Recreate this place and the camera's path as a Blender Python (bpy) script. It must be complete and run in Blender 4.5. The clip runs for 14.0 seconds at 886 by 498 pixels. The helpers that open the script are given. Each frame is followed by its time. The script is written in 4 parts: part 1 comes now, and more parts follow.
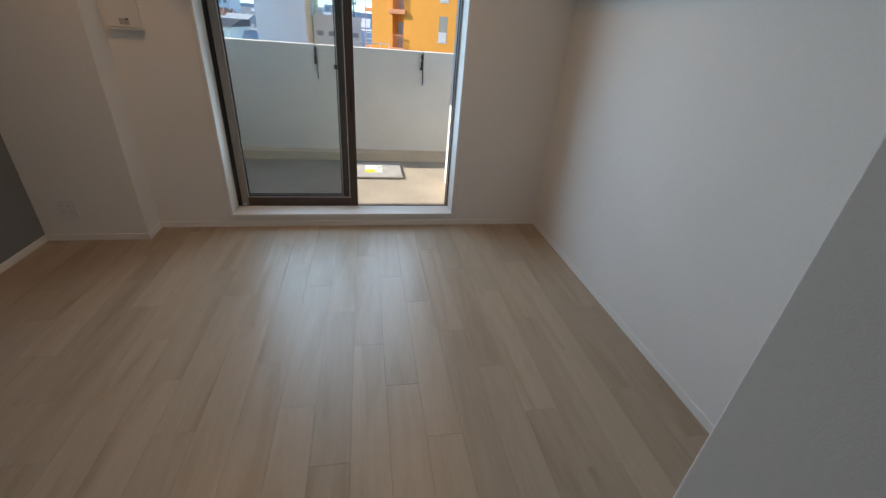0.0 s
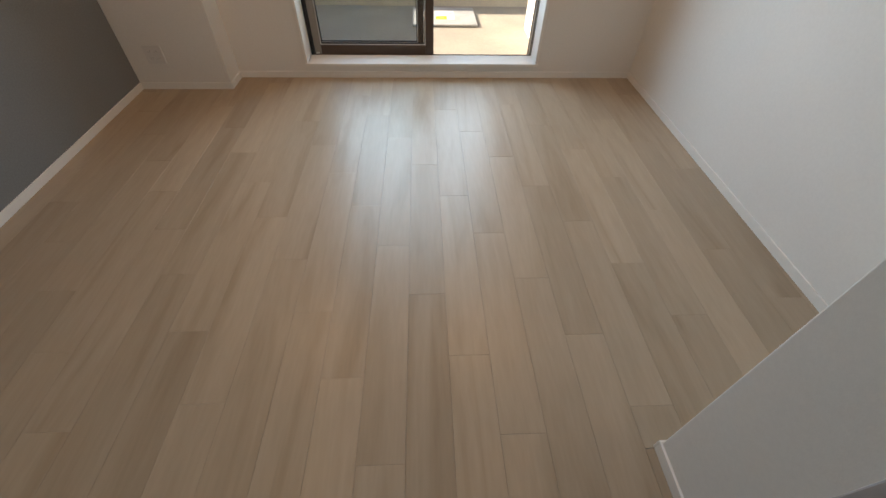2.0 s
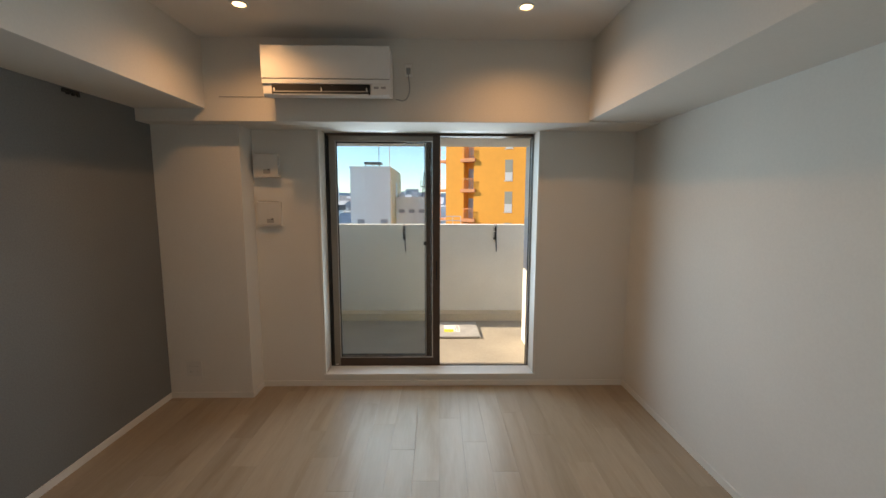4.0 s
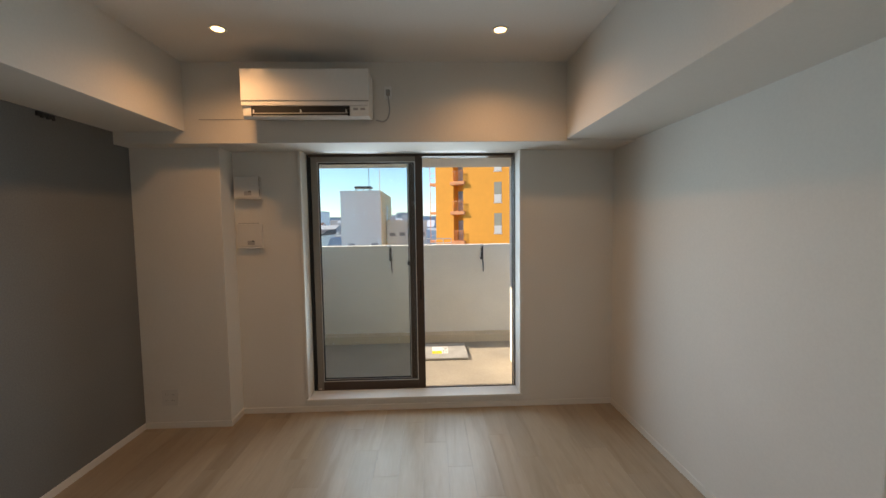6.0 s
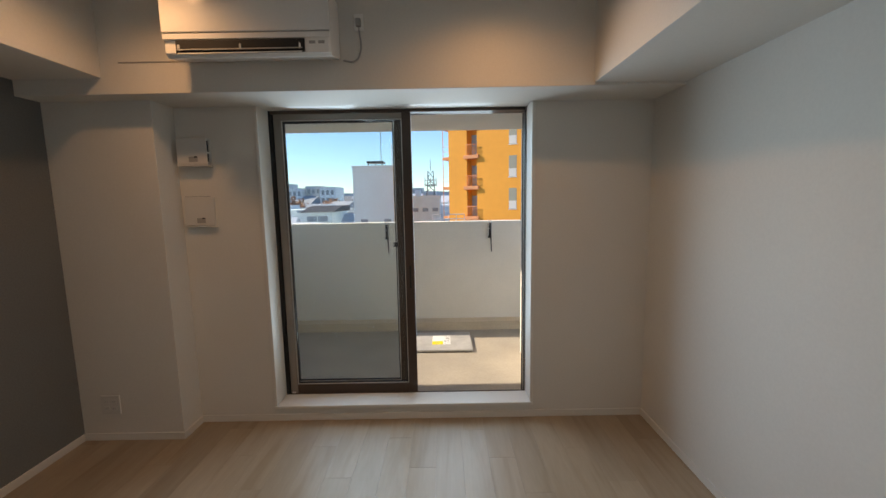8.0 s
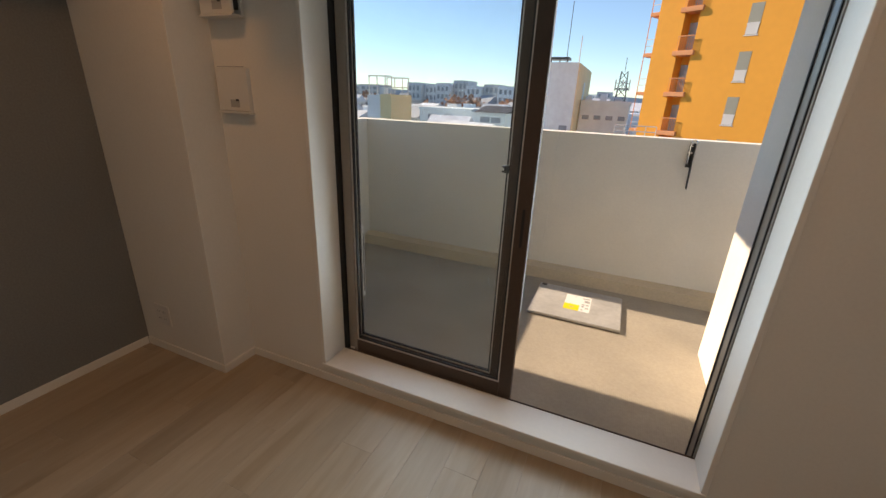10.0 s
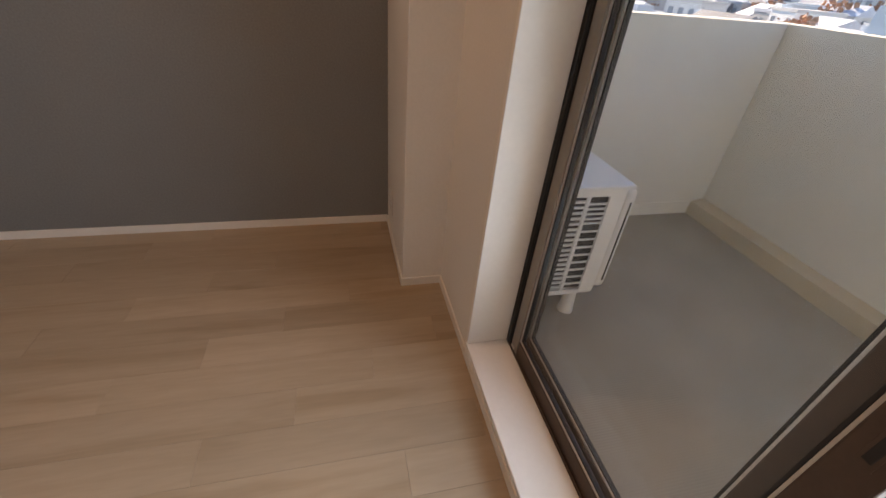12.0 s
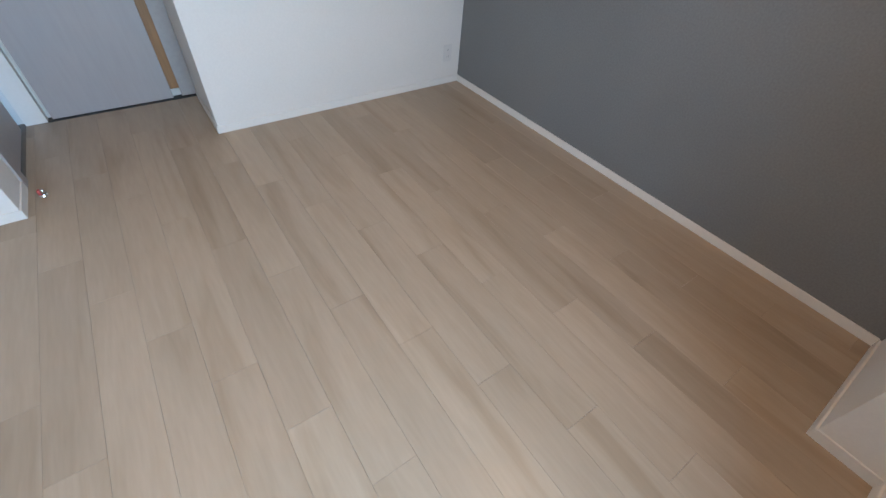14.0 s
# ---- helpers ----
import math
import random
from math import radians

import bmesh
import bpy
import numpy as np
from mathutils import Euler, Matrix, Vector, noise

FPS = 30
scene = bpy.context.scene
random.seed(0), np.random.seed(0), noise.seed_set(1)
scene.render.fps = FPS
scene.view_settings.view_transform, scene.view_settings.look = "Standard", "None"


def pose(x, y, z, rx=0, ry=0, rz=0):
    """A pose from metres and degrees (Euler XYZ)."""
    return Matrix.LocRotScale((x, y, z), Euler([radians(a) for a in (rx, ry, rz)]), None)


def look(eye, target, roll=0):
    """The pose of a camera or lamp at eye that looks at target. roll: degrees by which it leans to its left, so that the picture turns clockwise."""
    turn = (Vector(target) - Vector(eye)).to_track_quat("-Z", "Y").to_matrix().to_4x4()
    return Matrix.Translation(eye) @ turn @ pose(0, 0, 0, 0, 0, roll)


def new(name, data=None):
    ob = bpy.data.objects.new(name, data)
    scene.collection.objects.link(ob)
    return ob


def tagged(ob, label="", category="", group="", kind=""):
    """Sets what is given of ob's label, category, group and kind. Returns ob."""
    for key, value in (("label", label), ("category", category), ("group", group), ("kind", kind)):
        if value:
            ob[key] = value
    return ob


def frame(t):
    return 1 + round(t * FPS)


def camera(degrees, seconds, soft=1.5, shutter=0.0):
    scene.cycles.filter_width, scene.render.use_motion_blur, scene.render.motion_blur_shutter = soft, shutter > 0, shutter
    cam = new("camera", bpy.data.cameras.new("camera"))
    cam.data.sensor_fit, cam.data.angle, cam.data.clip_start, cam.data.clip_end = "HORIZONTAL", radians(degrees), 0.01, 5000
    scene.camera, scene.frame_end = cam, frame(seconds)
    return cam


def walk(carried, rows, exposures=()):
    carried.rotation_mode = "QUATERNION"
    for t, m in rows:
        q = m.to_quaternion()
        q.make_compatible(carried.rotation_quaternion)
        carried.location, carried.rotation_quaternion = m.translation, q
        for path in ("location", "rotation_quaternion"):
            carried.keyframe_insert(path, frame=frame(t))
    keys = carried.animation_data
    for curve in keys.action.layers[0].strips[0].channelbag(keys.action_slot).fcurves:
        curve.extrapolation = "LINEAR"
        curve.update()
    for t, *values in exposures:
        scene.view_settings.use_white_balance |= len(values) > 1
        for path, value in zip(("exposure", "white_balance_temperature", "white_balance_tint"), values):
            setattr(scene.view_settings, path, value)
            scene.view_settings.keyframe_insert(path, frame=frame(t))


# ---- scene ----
cam = camera(95.1, 14.0)
PATH = [
    (0, (2.147, -3.066, 1.458), (2.513, -1.346, 0.505), 4.6),
    (0.5, (2.05, -3.074, 1.414), (2.255, -1.488, 0.213), 3.7),
    (1, (1.993, -3.089, 1.365), (2.121, -1.644, -0.011), 2.8),
    (1.5, (1.988, -3.102, 1.328), (2.083, -1.76, -0.152), 2.1),
    (2, (1.987, -3.104, 1.342), (2.075, -1.725, -0.104), 1.7),
    (2.5, (2.009, -3.098, 1.416), (2.081, -1.484, 0.237), 0.9),
    (3, (2.002, -3.12, 1.488), (2.061, -1.291, 0.679), 0.5),
    (3.5, (2.001, -3.188, 1.522), (2.048, -1.232, 1.104), 0.4),
    (3.7, (2.031, -3.205, 1.528), (2.059, -1.23, 1.216), 0.2),
    (5.8, (2.099, -3.201, 1.497), (2.162, -1.205, 1.38), -0.7),
    (6, (2.118, -3.194, 1.496), (2.189, -1.2, 1.367), -0.8),
    (6.5, (2.166, -3.172, 1.503), (2.263, -1.18, 1.348), -1.0),
    (7, (2.181, -3.071, 1.494), (2.3, -1.082, 1.32), -1.1),
    (7.2, (2.198, -2.992, 1.486), (2.308, -1.003, 1.317), -1.2),
    (9.5, (2.372, -1.685, 1.459), (1.872, 0.159, 0.87), 1.4),
    (10, (2.372, -1.396, 1.418), (1.635, 0.328, 0.723), 2.4),
    (10.5, (2.317, -1.095, 1.404), (1.326, 0.441, 0.593), 3.1),
    (11, (2.279, -0.803, 1.372), (1.029, 0.459, 0.452), 4.1),
    (11.5, (2.215, -0.601, 1.339), (0.763, 0.316, 0.312), 5.4),
    (12, (2.18, -0.438, 1.317), (0.595, 0.008, 0.181), 5.3),
    (12.5, (2.125, -0.406, 1.36), (0.58, -0.432, 0.09), 6.0),
    (13, (2.053, -0.476, 1.346), (0.643, -0.94, 0.005), 6.3),
    (13.5, (2.052, -0.529, 1.314), (0.879, -1.38, -0.064), 5.9),
    (14, (2.019, -0.521, 1.325), (1.134, -1.629, -0.085), 5.4),
]
EXPOSURES = [
    (0.0, 0.68, 6700, 11), (0.5, 0.78, 6900, 11), (1.5, 1.15, 7000, 12), (2.5, 1.35, 7700, 12), (3.0, 1.05, 7900, 12), (3.5, 0.75, 8100, 13), (3.7, 0.72, 8100, 13), (6.0, 0.65, 8100, 14), (7.2, 0.6, 8000, 14),
    (9.5, 0.38, 7350, 15), (10.0, 0.4, 8800, 19), (10.5, 0.4, 9400, 22), (11.0, 0.4, 9200, 23), (11.5, 0.6, 8900, 24), (12.0, 1.0, 8700, 26), (12.5, 1.25, 8800, 29), (13.0, 1.3, 8200, 23),
    (13.5, 1.45, 6400, 13), (14.0, 1.78, 6150, 11),
]
walk(cam, [(t, look(eye, target, roll)) for t, eye, target, roll in PATH], EXPOSURES)

# ---- world, sun and lamps ----
SUN_DIR = Vector((-1.57, 0.31, 1.0)).normalized()
world = bpy.data.worlds.new("sky")
scene.world = world
world.use_nodes = True
wn = world.node_tree.nodes
wl = world.node_tree.links
sky = wn.new("ShaderNodeTexSky")
sky.sky_type = "NISHITA"
sky.sun_disc = False
sky.sun_elevation = math.asin(SUN_DIR.z)
sky.sun_rotation = math.atan2(SUN_DIR.x, SUN_DIR.y)
sky.air_density, sky.dust_density, sky.ozone_density = 1.0, 0.0, 3.5
sky.altitude = 600
wn["Background"].inputs["Strength"].default_value = 0.15
tint = wn.new("ShaderNodeMix")
tint.data_type, tint.blend_type = "RGBA", "MULTIPLY"
tint.inputs["Factor"].default_value = 1.0
tint.inputs["B"].default_value = (0.74, 0.95, 1.12, 1)
wl.new(sky.outputs[0], tint.inputs["A"])
wl.new(tint.outputs["Result"], wn["Background"].inputs["Color"])

sun = new("sun", bpy.data.lights.new("sun", "SUN"))
sun.data.energy, sun.data.angle, sun.data.color = 5.0, radians(0.5), (1.0, 0.94, 0.84)
sun.matrix_world = look(SUN_DIR * 30, (0, 0, 0))

# the sky's light, standing at the window's outer face
skylight = new("window_skylight", bpy.data.lights.new("window_skylight", "AREA"))
skylight.data.shape, skylight.data.size, skylight.data.size_y = "RECTANGLE", 1.35, 1.6
skylight.data.energy, skylight.data.color = 17.5, (0.52, 0.76, 1.0)
skylight.data.spread = radians(138)
skylight.matrix_world = look((1.95, 0.285, 1.25), (2.3, -2.0, 1.0))

ROOM_W, BACK, HALL_BACK, CEIL = 3.595, -3.075, -3.66, 2.6
LAMPS = [(0.955, -0.80), (2.55, -0.80), (0.955, -2.25), (2.55, -2.25)]
for lx, ly in LAMPS:
    lamp = new("downlight_bulb", bpy.data.lights.new("downlight_bulb", "SPOT"))
    lamp.data.energy, lamp.data.color = 15.5 if ly > -1 else 4.5, (1.0, 0.57, 0.28)
    lamp.data.spot_size, lamp.data.spot_blend, lamp.data.shadow_soft_size = radians(150), 0.9, 0.05
    lamp.matrix_world = look((lx, ly, CEIL - 0.012), (lx, ly, 0))


# ---- materials ----
def material(name, colour, rough=0.6, metal=0.0, grain=0.0, grain_scale=40.0, stain=0.0, stain_scale=2.0, bump=0.0,
             bump_scale=200.0, vary=0.0, stretch=(1, 1, 1), spec=0.5):
    """A surface with fine grain, broad stains, bump and a variation from piece to piece."""
    m = bpy.data.materials.new(name)
    m.use_nodes = True
    n, l = m.node_tree.nodes, m.node_tree.links
    b = n["Principled BSDF"]
    b.inputs["Base Color"].default_value = (*colour, 1)
    b.inputs["Roughness"].default_value, b.inputs["Metallic"].default_value = rough, metal
    b.inputs["Specular IOR Level"].default_value = spec
    co = n.new("ShaderNodeTexCoord")
    mp = n.new("ShaderNodeMapping")
    mp.inputs["Scale"].default_value = stretch
    l.new(co.outputs["Object"], mp.inputs["Vector"])
    info = n.new("ShaderNodeObjectInfo")
    if vary:
        sh = n.new("ShaderNodeVectorMath")
        sh.operation = "SCALE"
        sh.inputs["Scale"].default_value = 37.0
        cx = n.new("ShaderNodeCombineXYZ")
        for i in range(3):
            l.new(info.outputs["Random"], cx.inputs[i])
        l.new(cx.outputs[0], sh.inputs[0])
        l.new(sh.outputs[0], mp.inputs["Location"])
    last = None

    def layer(scale, amount, detail):
        nonlocal last
        t = n.new("ShaderNodeTexNoise")
        t.inputs["Scale"].default_value, t.inputs["Detail"].default_value = scale, detail
        l.new(mp.outputs[0], t.inputs["Vector"])
        r = n.new("ShaderNodeMapRange")
        r.inputs["From Min"].default_value, r.inputs["From Max"].default_value = 0.3, 0.7
        r.inputs["To Min"].default_value, r.inputs["To Max"].default_value = 1 - amount, 1 + amount
        l.new(t.outputs["Fac"], r.inputs["Value"])
        mul(r.outputs[0])

    def mul(out):
        nonlocal last
        if last is None:
            last = out
            return
        k = n.new("ShaderNodeMath")
        k.operation = "MULTIPLY"
        l.new(last, k.inputs[0])
        l.new(out, k.inputs[1])
        last = k.outputs[0]

    if grain:
        layer(grain_scale, grain, 4)
    if stain:
        layer(stain_scale, stain, 3)
    if vary:
        r = n.new("ShaderNodeMapRange")
        r.inputs["To Min"].default_value, r.inputs["To Max"].default_value = 1 - vary, 1 + vary
        l.new(info.outputs["Random"], r.inputs["Value"])
        mul(r.outputs[0])
    if last is not None:
        v = n.new("ShaderNodeVectorMath")
        v.operation = "SCALE"
        v.inputs[0].default_value = colour
        l.new(last, v.inputs["Scale"])
        l.new(v.outputs[0], b.inputs["Base Color"])
    if bump:
        t = n.new("ShaderNodeTexNoise")
        t.inputs["Scale"].default_value, t.inputs["Detail"].default_value = bump_scale, 3
        l.new(mp.outputs[0], t.inputs["Vector"])
        bp = n.new("ShaderNodeBump")
        bp.inputs["Strength"].default_value, bp.inputs["Distance"].default_value = bump, 0.002
        l.new(t.outputs["Fac"], bp.inputs["Height"])
        l.new(bp.outputs[0], b.inputs["Normal"])
    return m


def glow(name, colour, strength):
    m = bpy.data.materials.new(name)
    m.use_nodes = True
    b = m.node_tree.nodes["Principled BSDF"]
    b.inputs["Base Color"].default_value = (*colour, 1)
    b.inputs["Emission Color"].default_value = (*colour, 1)
    b.inputs["Emission Strength"].default_value = strength
    return m


def plank_material():
    """Pale greige timber: long streaks, darker veins, a tone of its own for each board."""
    m = material("floor_timber", (0.35, 0.276, 0.198), rough=0.36, bump=0.10, bump_scale=60, vary=0.075, stretch=(1, 0.10, 1))
    n, l = m.node_tree.nodes, m.node_tree.links
    b = n["Principled BSDF"]
    mp = n["Mapping"]
    base = b.inputs["Base Color"].links[0].from_socket
    wave = n.new("ShaderNodeTexNoise")
    wave.inputs["Scale"].default_value, wave.inputs["Detail"].default_value, wave.inputs["Distortion"].default_value = 7.5, 4, 1.2
    l.new(mp.outputs[0], wave.inputs["Vector"])
    fine = n.new("ShaderNodeTexNoise")
    fine.inputs["Scale"].default_value, fine.inputs["Detail"].default_value = 85, 4
    l.new(mp.outputs[0], fine.inputs["Vector"])
    ramp = n.new("ShaderNodeValToRGB")
    e = ramp.color_ramp.elements
    e[0].position, e[0].color = 0.30, (0.83, 0.80, 0.765, 1)
    e[1].position, e[1].color = 0.66, (1.06, 1.07, 1.09, 1)
    mid = ramp.color_ramp.elements.new(0.46)
    mid.color = (0.98, 0.98, 0.98, 1)
    l.new(wave.outputs["Fac"], ramp.inputs[0])
    mix = n.new("ShaderNodeMix")
    mix.data_type, mix.blend_type = "RGBA", "MULTIPLY"
    mix.inputs["Factor"].default_value = 1.0
    l.new(base, mix.inputs["A"])
    l.new(ramp.outputs[0], mix.inputs["B"])
    ramp2 = n.new("ShaderNodeMapRange")
    ramp2.inputs["From Min"].default_value, ramp2.inputs["From Max"].default_value = 0.3, 0.7
    ramp2.inputs["To Min"].default_value, ramp2.inputs["To Max"].default_value = 0.95, 1.04
    l.new(fine.outputs["Fac"], ramp2.inputs["Value"])
    v = n.new("ShaderNodeVectorMath")
    v.operation = "SCALE"
    l.new(mix.outputs["Result"], v.inputs[0])
    l.new(ramp2.outputs[0], v.inputs["Scale"])
    l.new(v.outputs[0], b.inputs["Base Color"])
    rr = n.new("ShaderNodeMapRange")
    rr.inputs["To Min"].default_value, rr.inputs["To Max"].default_value = 0.31, 0.43
    l.new(wave.outputs["Fac"], rr.inputs["Value"])
    l.new(rr.outputs[0], b.inputs["Roughness"])
    return m


def ribbed_material():
    """Ribbed vinyl sheet of the balcony floor."""
    m = material("balcony_sheet", (0.375, 0.33, 0.268), rough=0.75, grain=0.06, grain_scale=60, stain=0.08, stain_scale=3)
    n, l = m.node_tree.nodes, m.node_tree.links
    w = n.new("ShaderNodeTexWave")
    w.bands_direction = "X"
    w.inputs["Scale"].default_value, w.inputs["Distortion"].default_value = 30.0, 0.0
    w.inputs["Detail Scale"].default_value = 3.0
    l.new(n["Mapping"].outputs[0], w.inputs["Vector"])
    bp = n.new("ShaderNodeBump")
    bp.inputs["Strength"].default_value, bp.inputs["Distance"].default_value = 0.28, 0.002
    l.new(w.outputs["Fac"], bp.inputs["Height"])
    l.new(bp.outputs[0], n["Principled BSDF"].inputs["Normal"])
    return m


def glass_material(name, tint):
    m = bpy.data.materials.new(name)
    m.use_nodes = True
    n, l = m.node_tree.nodes, m.node_tree.links
    n.remove(n["Principled BSDF"])
    tr = n.new("ShaderNodeBsdfTransparent")
    tr.inputs[0].default_value = (*tint, 1)
    gl = n.new("ShaderNodeBsdfGlossy")
    gl.inputs["Roughness"].default_value = 0.02
    lw = n.new("ShaderNodeLayerWeight")
    pw = n.new("ShaderNodeMath")
    pw.operation = "POWER"
    pw.inputs[1].default_value = 5.0
    l.new(lw.outputs["Facing"], pw.inputs[0])
    fr = n.new("ShaderNodeMath")
    fr.operation = "MULTIPLY_ADD"
    fr.inputs[1].default_value, fr.inputs[2].default_value = 0.55, 0.022
    l.new(pw.outputs[0], fr.inputs[0])
    mx = n.new("ShaderNodeMixShader")
    l.new(fr.outputs[0], mx.inputs[0])
    l.new(tr.outputs[0], mx.inputs[1])
    l.new(gl.outputs[0], mx.inputs[2])
    l.new(mx.outputs[0], n["Material Output"].inputs["Surface"])
    return m


M_WALL = material("white_wallpaper", (0.69, 0.665, 0.62), rough=0.85, grain=0.02, grain_scale=90, stain=0.025, stain_scale=1.3, bump=0.12, bump_scale=260)
M_GREY = material("grey_wallpaper", (0.180, 0.184, 0.183), rough=0.8, grain=0.08, grain_scale=120, stain=0.05, stain_scale=1.5, bump=0.4, bump_scale=260)
M_CEIL = material("ceiling_paper", (0.70, 0.685, 0.66), rough=0.9, grain=0.02, grain_scale=80, stain=0.02, stain_scale=1.2, bump=0.3, bump_scale=240)
M_TRIM = material("white_trim", (0.72, 0.695, 0.65), rough=0.42, grain=0.015, grain_scale=60, stain=0.02, stain_scale=3)
M_PLANK = plank_material()
M_SUB = material("underlay", (0.16, 0.13, 0.10), rough=0.9, grain=0.1)
# one taupe window metal in two tones: side-lit, then backlit shade painted dark
M_METAL_LIT = material("window_metal_lit", (0.25, 0.222, 0.195), rough=0.33, metal=0.35, grain=0.05, grain_scale=90, stain=0.05, stain_scale=4)
M_METAL_SHADED = material("window_metal_shaded", (0.08, 0.057, 0.045), rough=0.5, metal=0.0, spec=0.25, grain=0.06, grain_scale=90, stain=0.05, stain_scale=4)
M_BRONZE_L = material("satin_aluminium", (0.62, 0.60, 0.57), rough=0.34, metal=0.6, grain=0.05, grain_scale=90)
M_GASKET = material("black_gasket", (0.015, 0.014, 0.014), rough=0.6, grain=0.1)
M_GLASS = glass_material("window_glass", (0.970, 0.984, 0.980))
M_RENDER = material("cream_render", (0.82, 0.785, 0.71), rough=0.85, grain=0.02, grain_scale=70, stain=0.04, stain_scale=2.0, bump=0.1, bump_scale=180)
M_KERB = material("kerb_render", (0.62, 0.52, 0.38), rough=0.85, grain=0.06, grain_scale=60, stain=0.06, stain_scale=3, bump=0.4, bump_scale=150)
M_RIB = ribbed_material()
M_PLASTIC = material("white_plastic", (0.80, 0.79, 0.77), rough=0.35, grain=0.01, grain_scale=50, stain=0.015, stain_scale=5)
M_PLATE = material("ivory_plastic", (0.64, 0.62, 0.585), rough=0.45, grain=0.01, grain_scale=50, stain=0.015, stain_scale=5)
M_ACGLOSS = material("gloss_white_plastic", (0.80, 0.79, 0.77), rough=0.12, grain=0.01, grain_scale=50, stain=0.01, stain_scale=5)
# near-black that paints the darkness inside slots and openings
M_DARK = material("dark_cavity", (0.012, 0.012, 0.013), rough=0.7, grain=0.1)
M_GREYP = material("grey_plastic", (0.36, 0.35, 0.34), rough=0.5, grain=0.04)
M_STEEL = material("dull_steel", (0.50, 0.49, 0.475), rough=0.55, metal=0.25, grain=0.06, grain_scale=30, stain=0.12, stain_scale=6)
M_CHROME = material("chrome", (0.75, 0.74, 0.73), rough=0.12, metal=1.0, grain=0.02)
M_IRON = material("dark_iron", (0.06, 0.06, 0.06), rough=0.45, metal=0.7, grain=0.1)
M_PAPER = material("white_paper", (0.82, 0.82, 0.80), rough=0.7, grain=0.02)
M_YELLOW = material("yellow_print", (0.85, 0.66, 0.02), rough=0.7, grain=0.02)
M_INK = material("ink", (0.06, 0.06, 0.065), rough=0.7, grain=0.05)
M_RED = material("red_rubber", (0.45, 0.08, 0.07), rough=0.5, grain=0.05)
M_DOOR = material("pale_grey_door", (0.36, 0.335, 0.325), rough=0.5, grain=0.03, grain_scale=50, stain=0.03, stain_scale=2, stretch=(1, 1, 0.1))
M_WOODSTRIP = material("brown_wood", (0.26, 0.14, 0.06), rough=0.5, grain=0.2, grain_scale=40, stretch=(1, 1, 0.08))
M_LAMP = glow("lamp_glow", (1.0, 0.66, 0.33), 4.5)
M_ORANGE = material("orange_facade", (0.80, 0.34, 0.045), rough=0.8, grain=0.02, grain_scale=2.0, stain=0.03, stain_scale=0.25)
M_ORSLAB = material("red_orange_slab", (0.68, 0.29, 0.13), rough=0.8, grain=0.08, grain_scale=2.0)
M_WHITEB = material("white_facade", (0.72, 0.79, 0.79), rough=0.85, grain=0.05, grain_scale=1.5, stain=0.06, stain_scale=0.3)
# cream stands in for warm light on walls the sun lamp misses
M_WARMSIDE = material("warm_lit_facade", (0.78, 0.62, 0.36), rough=0.85, grain=0.05, grain_scale=1.5, stain=0.05, stain_scale=0.3)
# pale blue-grey: distance haze over the far blocks is mixed into the colour
M_GREYB = material("grey_facade", (0.66, 0.70, 0.72), rough=0.85, grain=0.06, grain_scale=0.8, stain=0.08, stain_scale=0.1, vary=0.25)
M_HOUSE = material("house_wall", (0.70, 0.70, 0.68), rough=0.85, grain=0.05, grain_scale=1.5, stain=0.05, stain_scale=0.3, vary=0.35)
M_ROOF = material("house_roof", (0.42, 0.45, 0.49), rough=0.7, grain=0.1, grain_scale=3, stain=0.1, stain_scale=0.5, vary=0.6)
M_PANE = material("far_window", (0.30, 0.34, 0.37), rough=0.15, grain=0.1, grain_scale=1.0)
M_PANE_L = material("far_blind", (0.30, 0.29, 0.23), rough=0.4, grain=0.06, grain_scale=1.0)
M_RAIL = material("painted_rail", (0.62, 0.60, 0.57), rough=0.5, grain=0.04)
M_GROUND = material("city_ground", (0.16, 0.16, 0.16), rough=0.9, grain=0.2, grain_scale=0.15, stain=0.2, stain_scale=0.02)
M_LEAF = material("autumn_leaves", (0.44, 0.24, 0.15), rough=0.8, grain=0.3, grain_scale=1.5, vary=0.3)
M_BARK = material("bark", (0.10, 0.075, 0.055), rough=0.9, grain=0.2, grain_scale=5)
# aerial haze is painted into the hills' blue
M_HILL_HAZE = material("hazed_hills", (0.42, 0.50, 0.58), rough=0.9, grain=0.1, grain_scale=0.02)


# ---- builders ----
def box_bm(x0, x1, y0, y1, z0, z1, bevel=0.0, seg=2, bm=None):
    """A box, its edges rounded by bevel; added to bm if one is given."""
    b = bmesh.new()
    bmesh.ops.create_cube(b, size=1)
    for v in b.verts:
        v.co = ((x0 + x1) / 2 + v.co.x * (x1 - x0), (y0 + y1) / 2 + v.co.y * (y1 - y0), (z0 + z1) / 2 + v.co.z * (z1 - z0))
    if bevel:
        bmesh.ops.bevel(b, geom=b.edges[:], offset=bevel, segments=seg, affect="EDGES", profile=0.5)
    return merge(bm, b)


def merge(bm, b):
    if bm is None:
        return b
    me = bpy.data.meshes.new("tmp")
    b.to_mesh(me)
    b.free()
    bm.from_mesh(me)
    bpy.data.meshes.remove(me)
    return bm


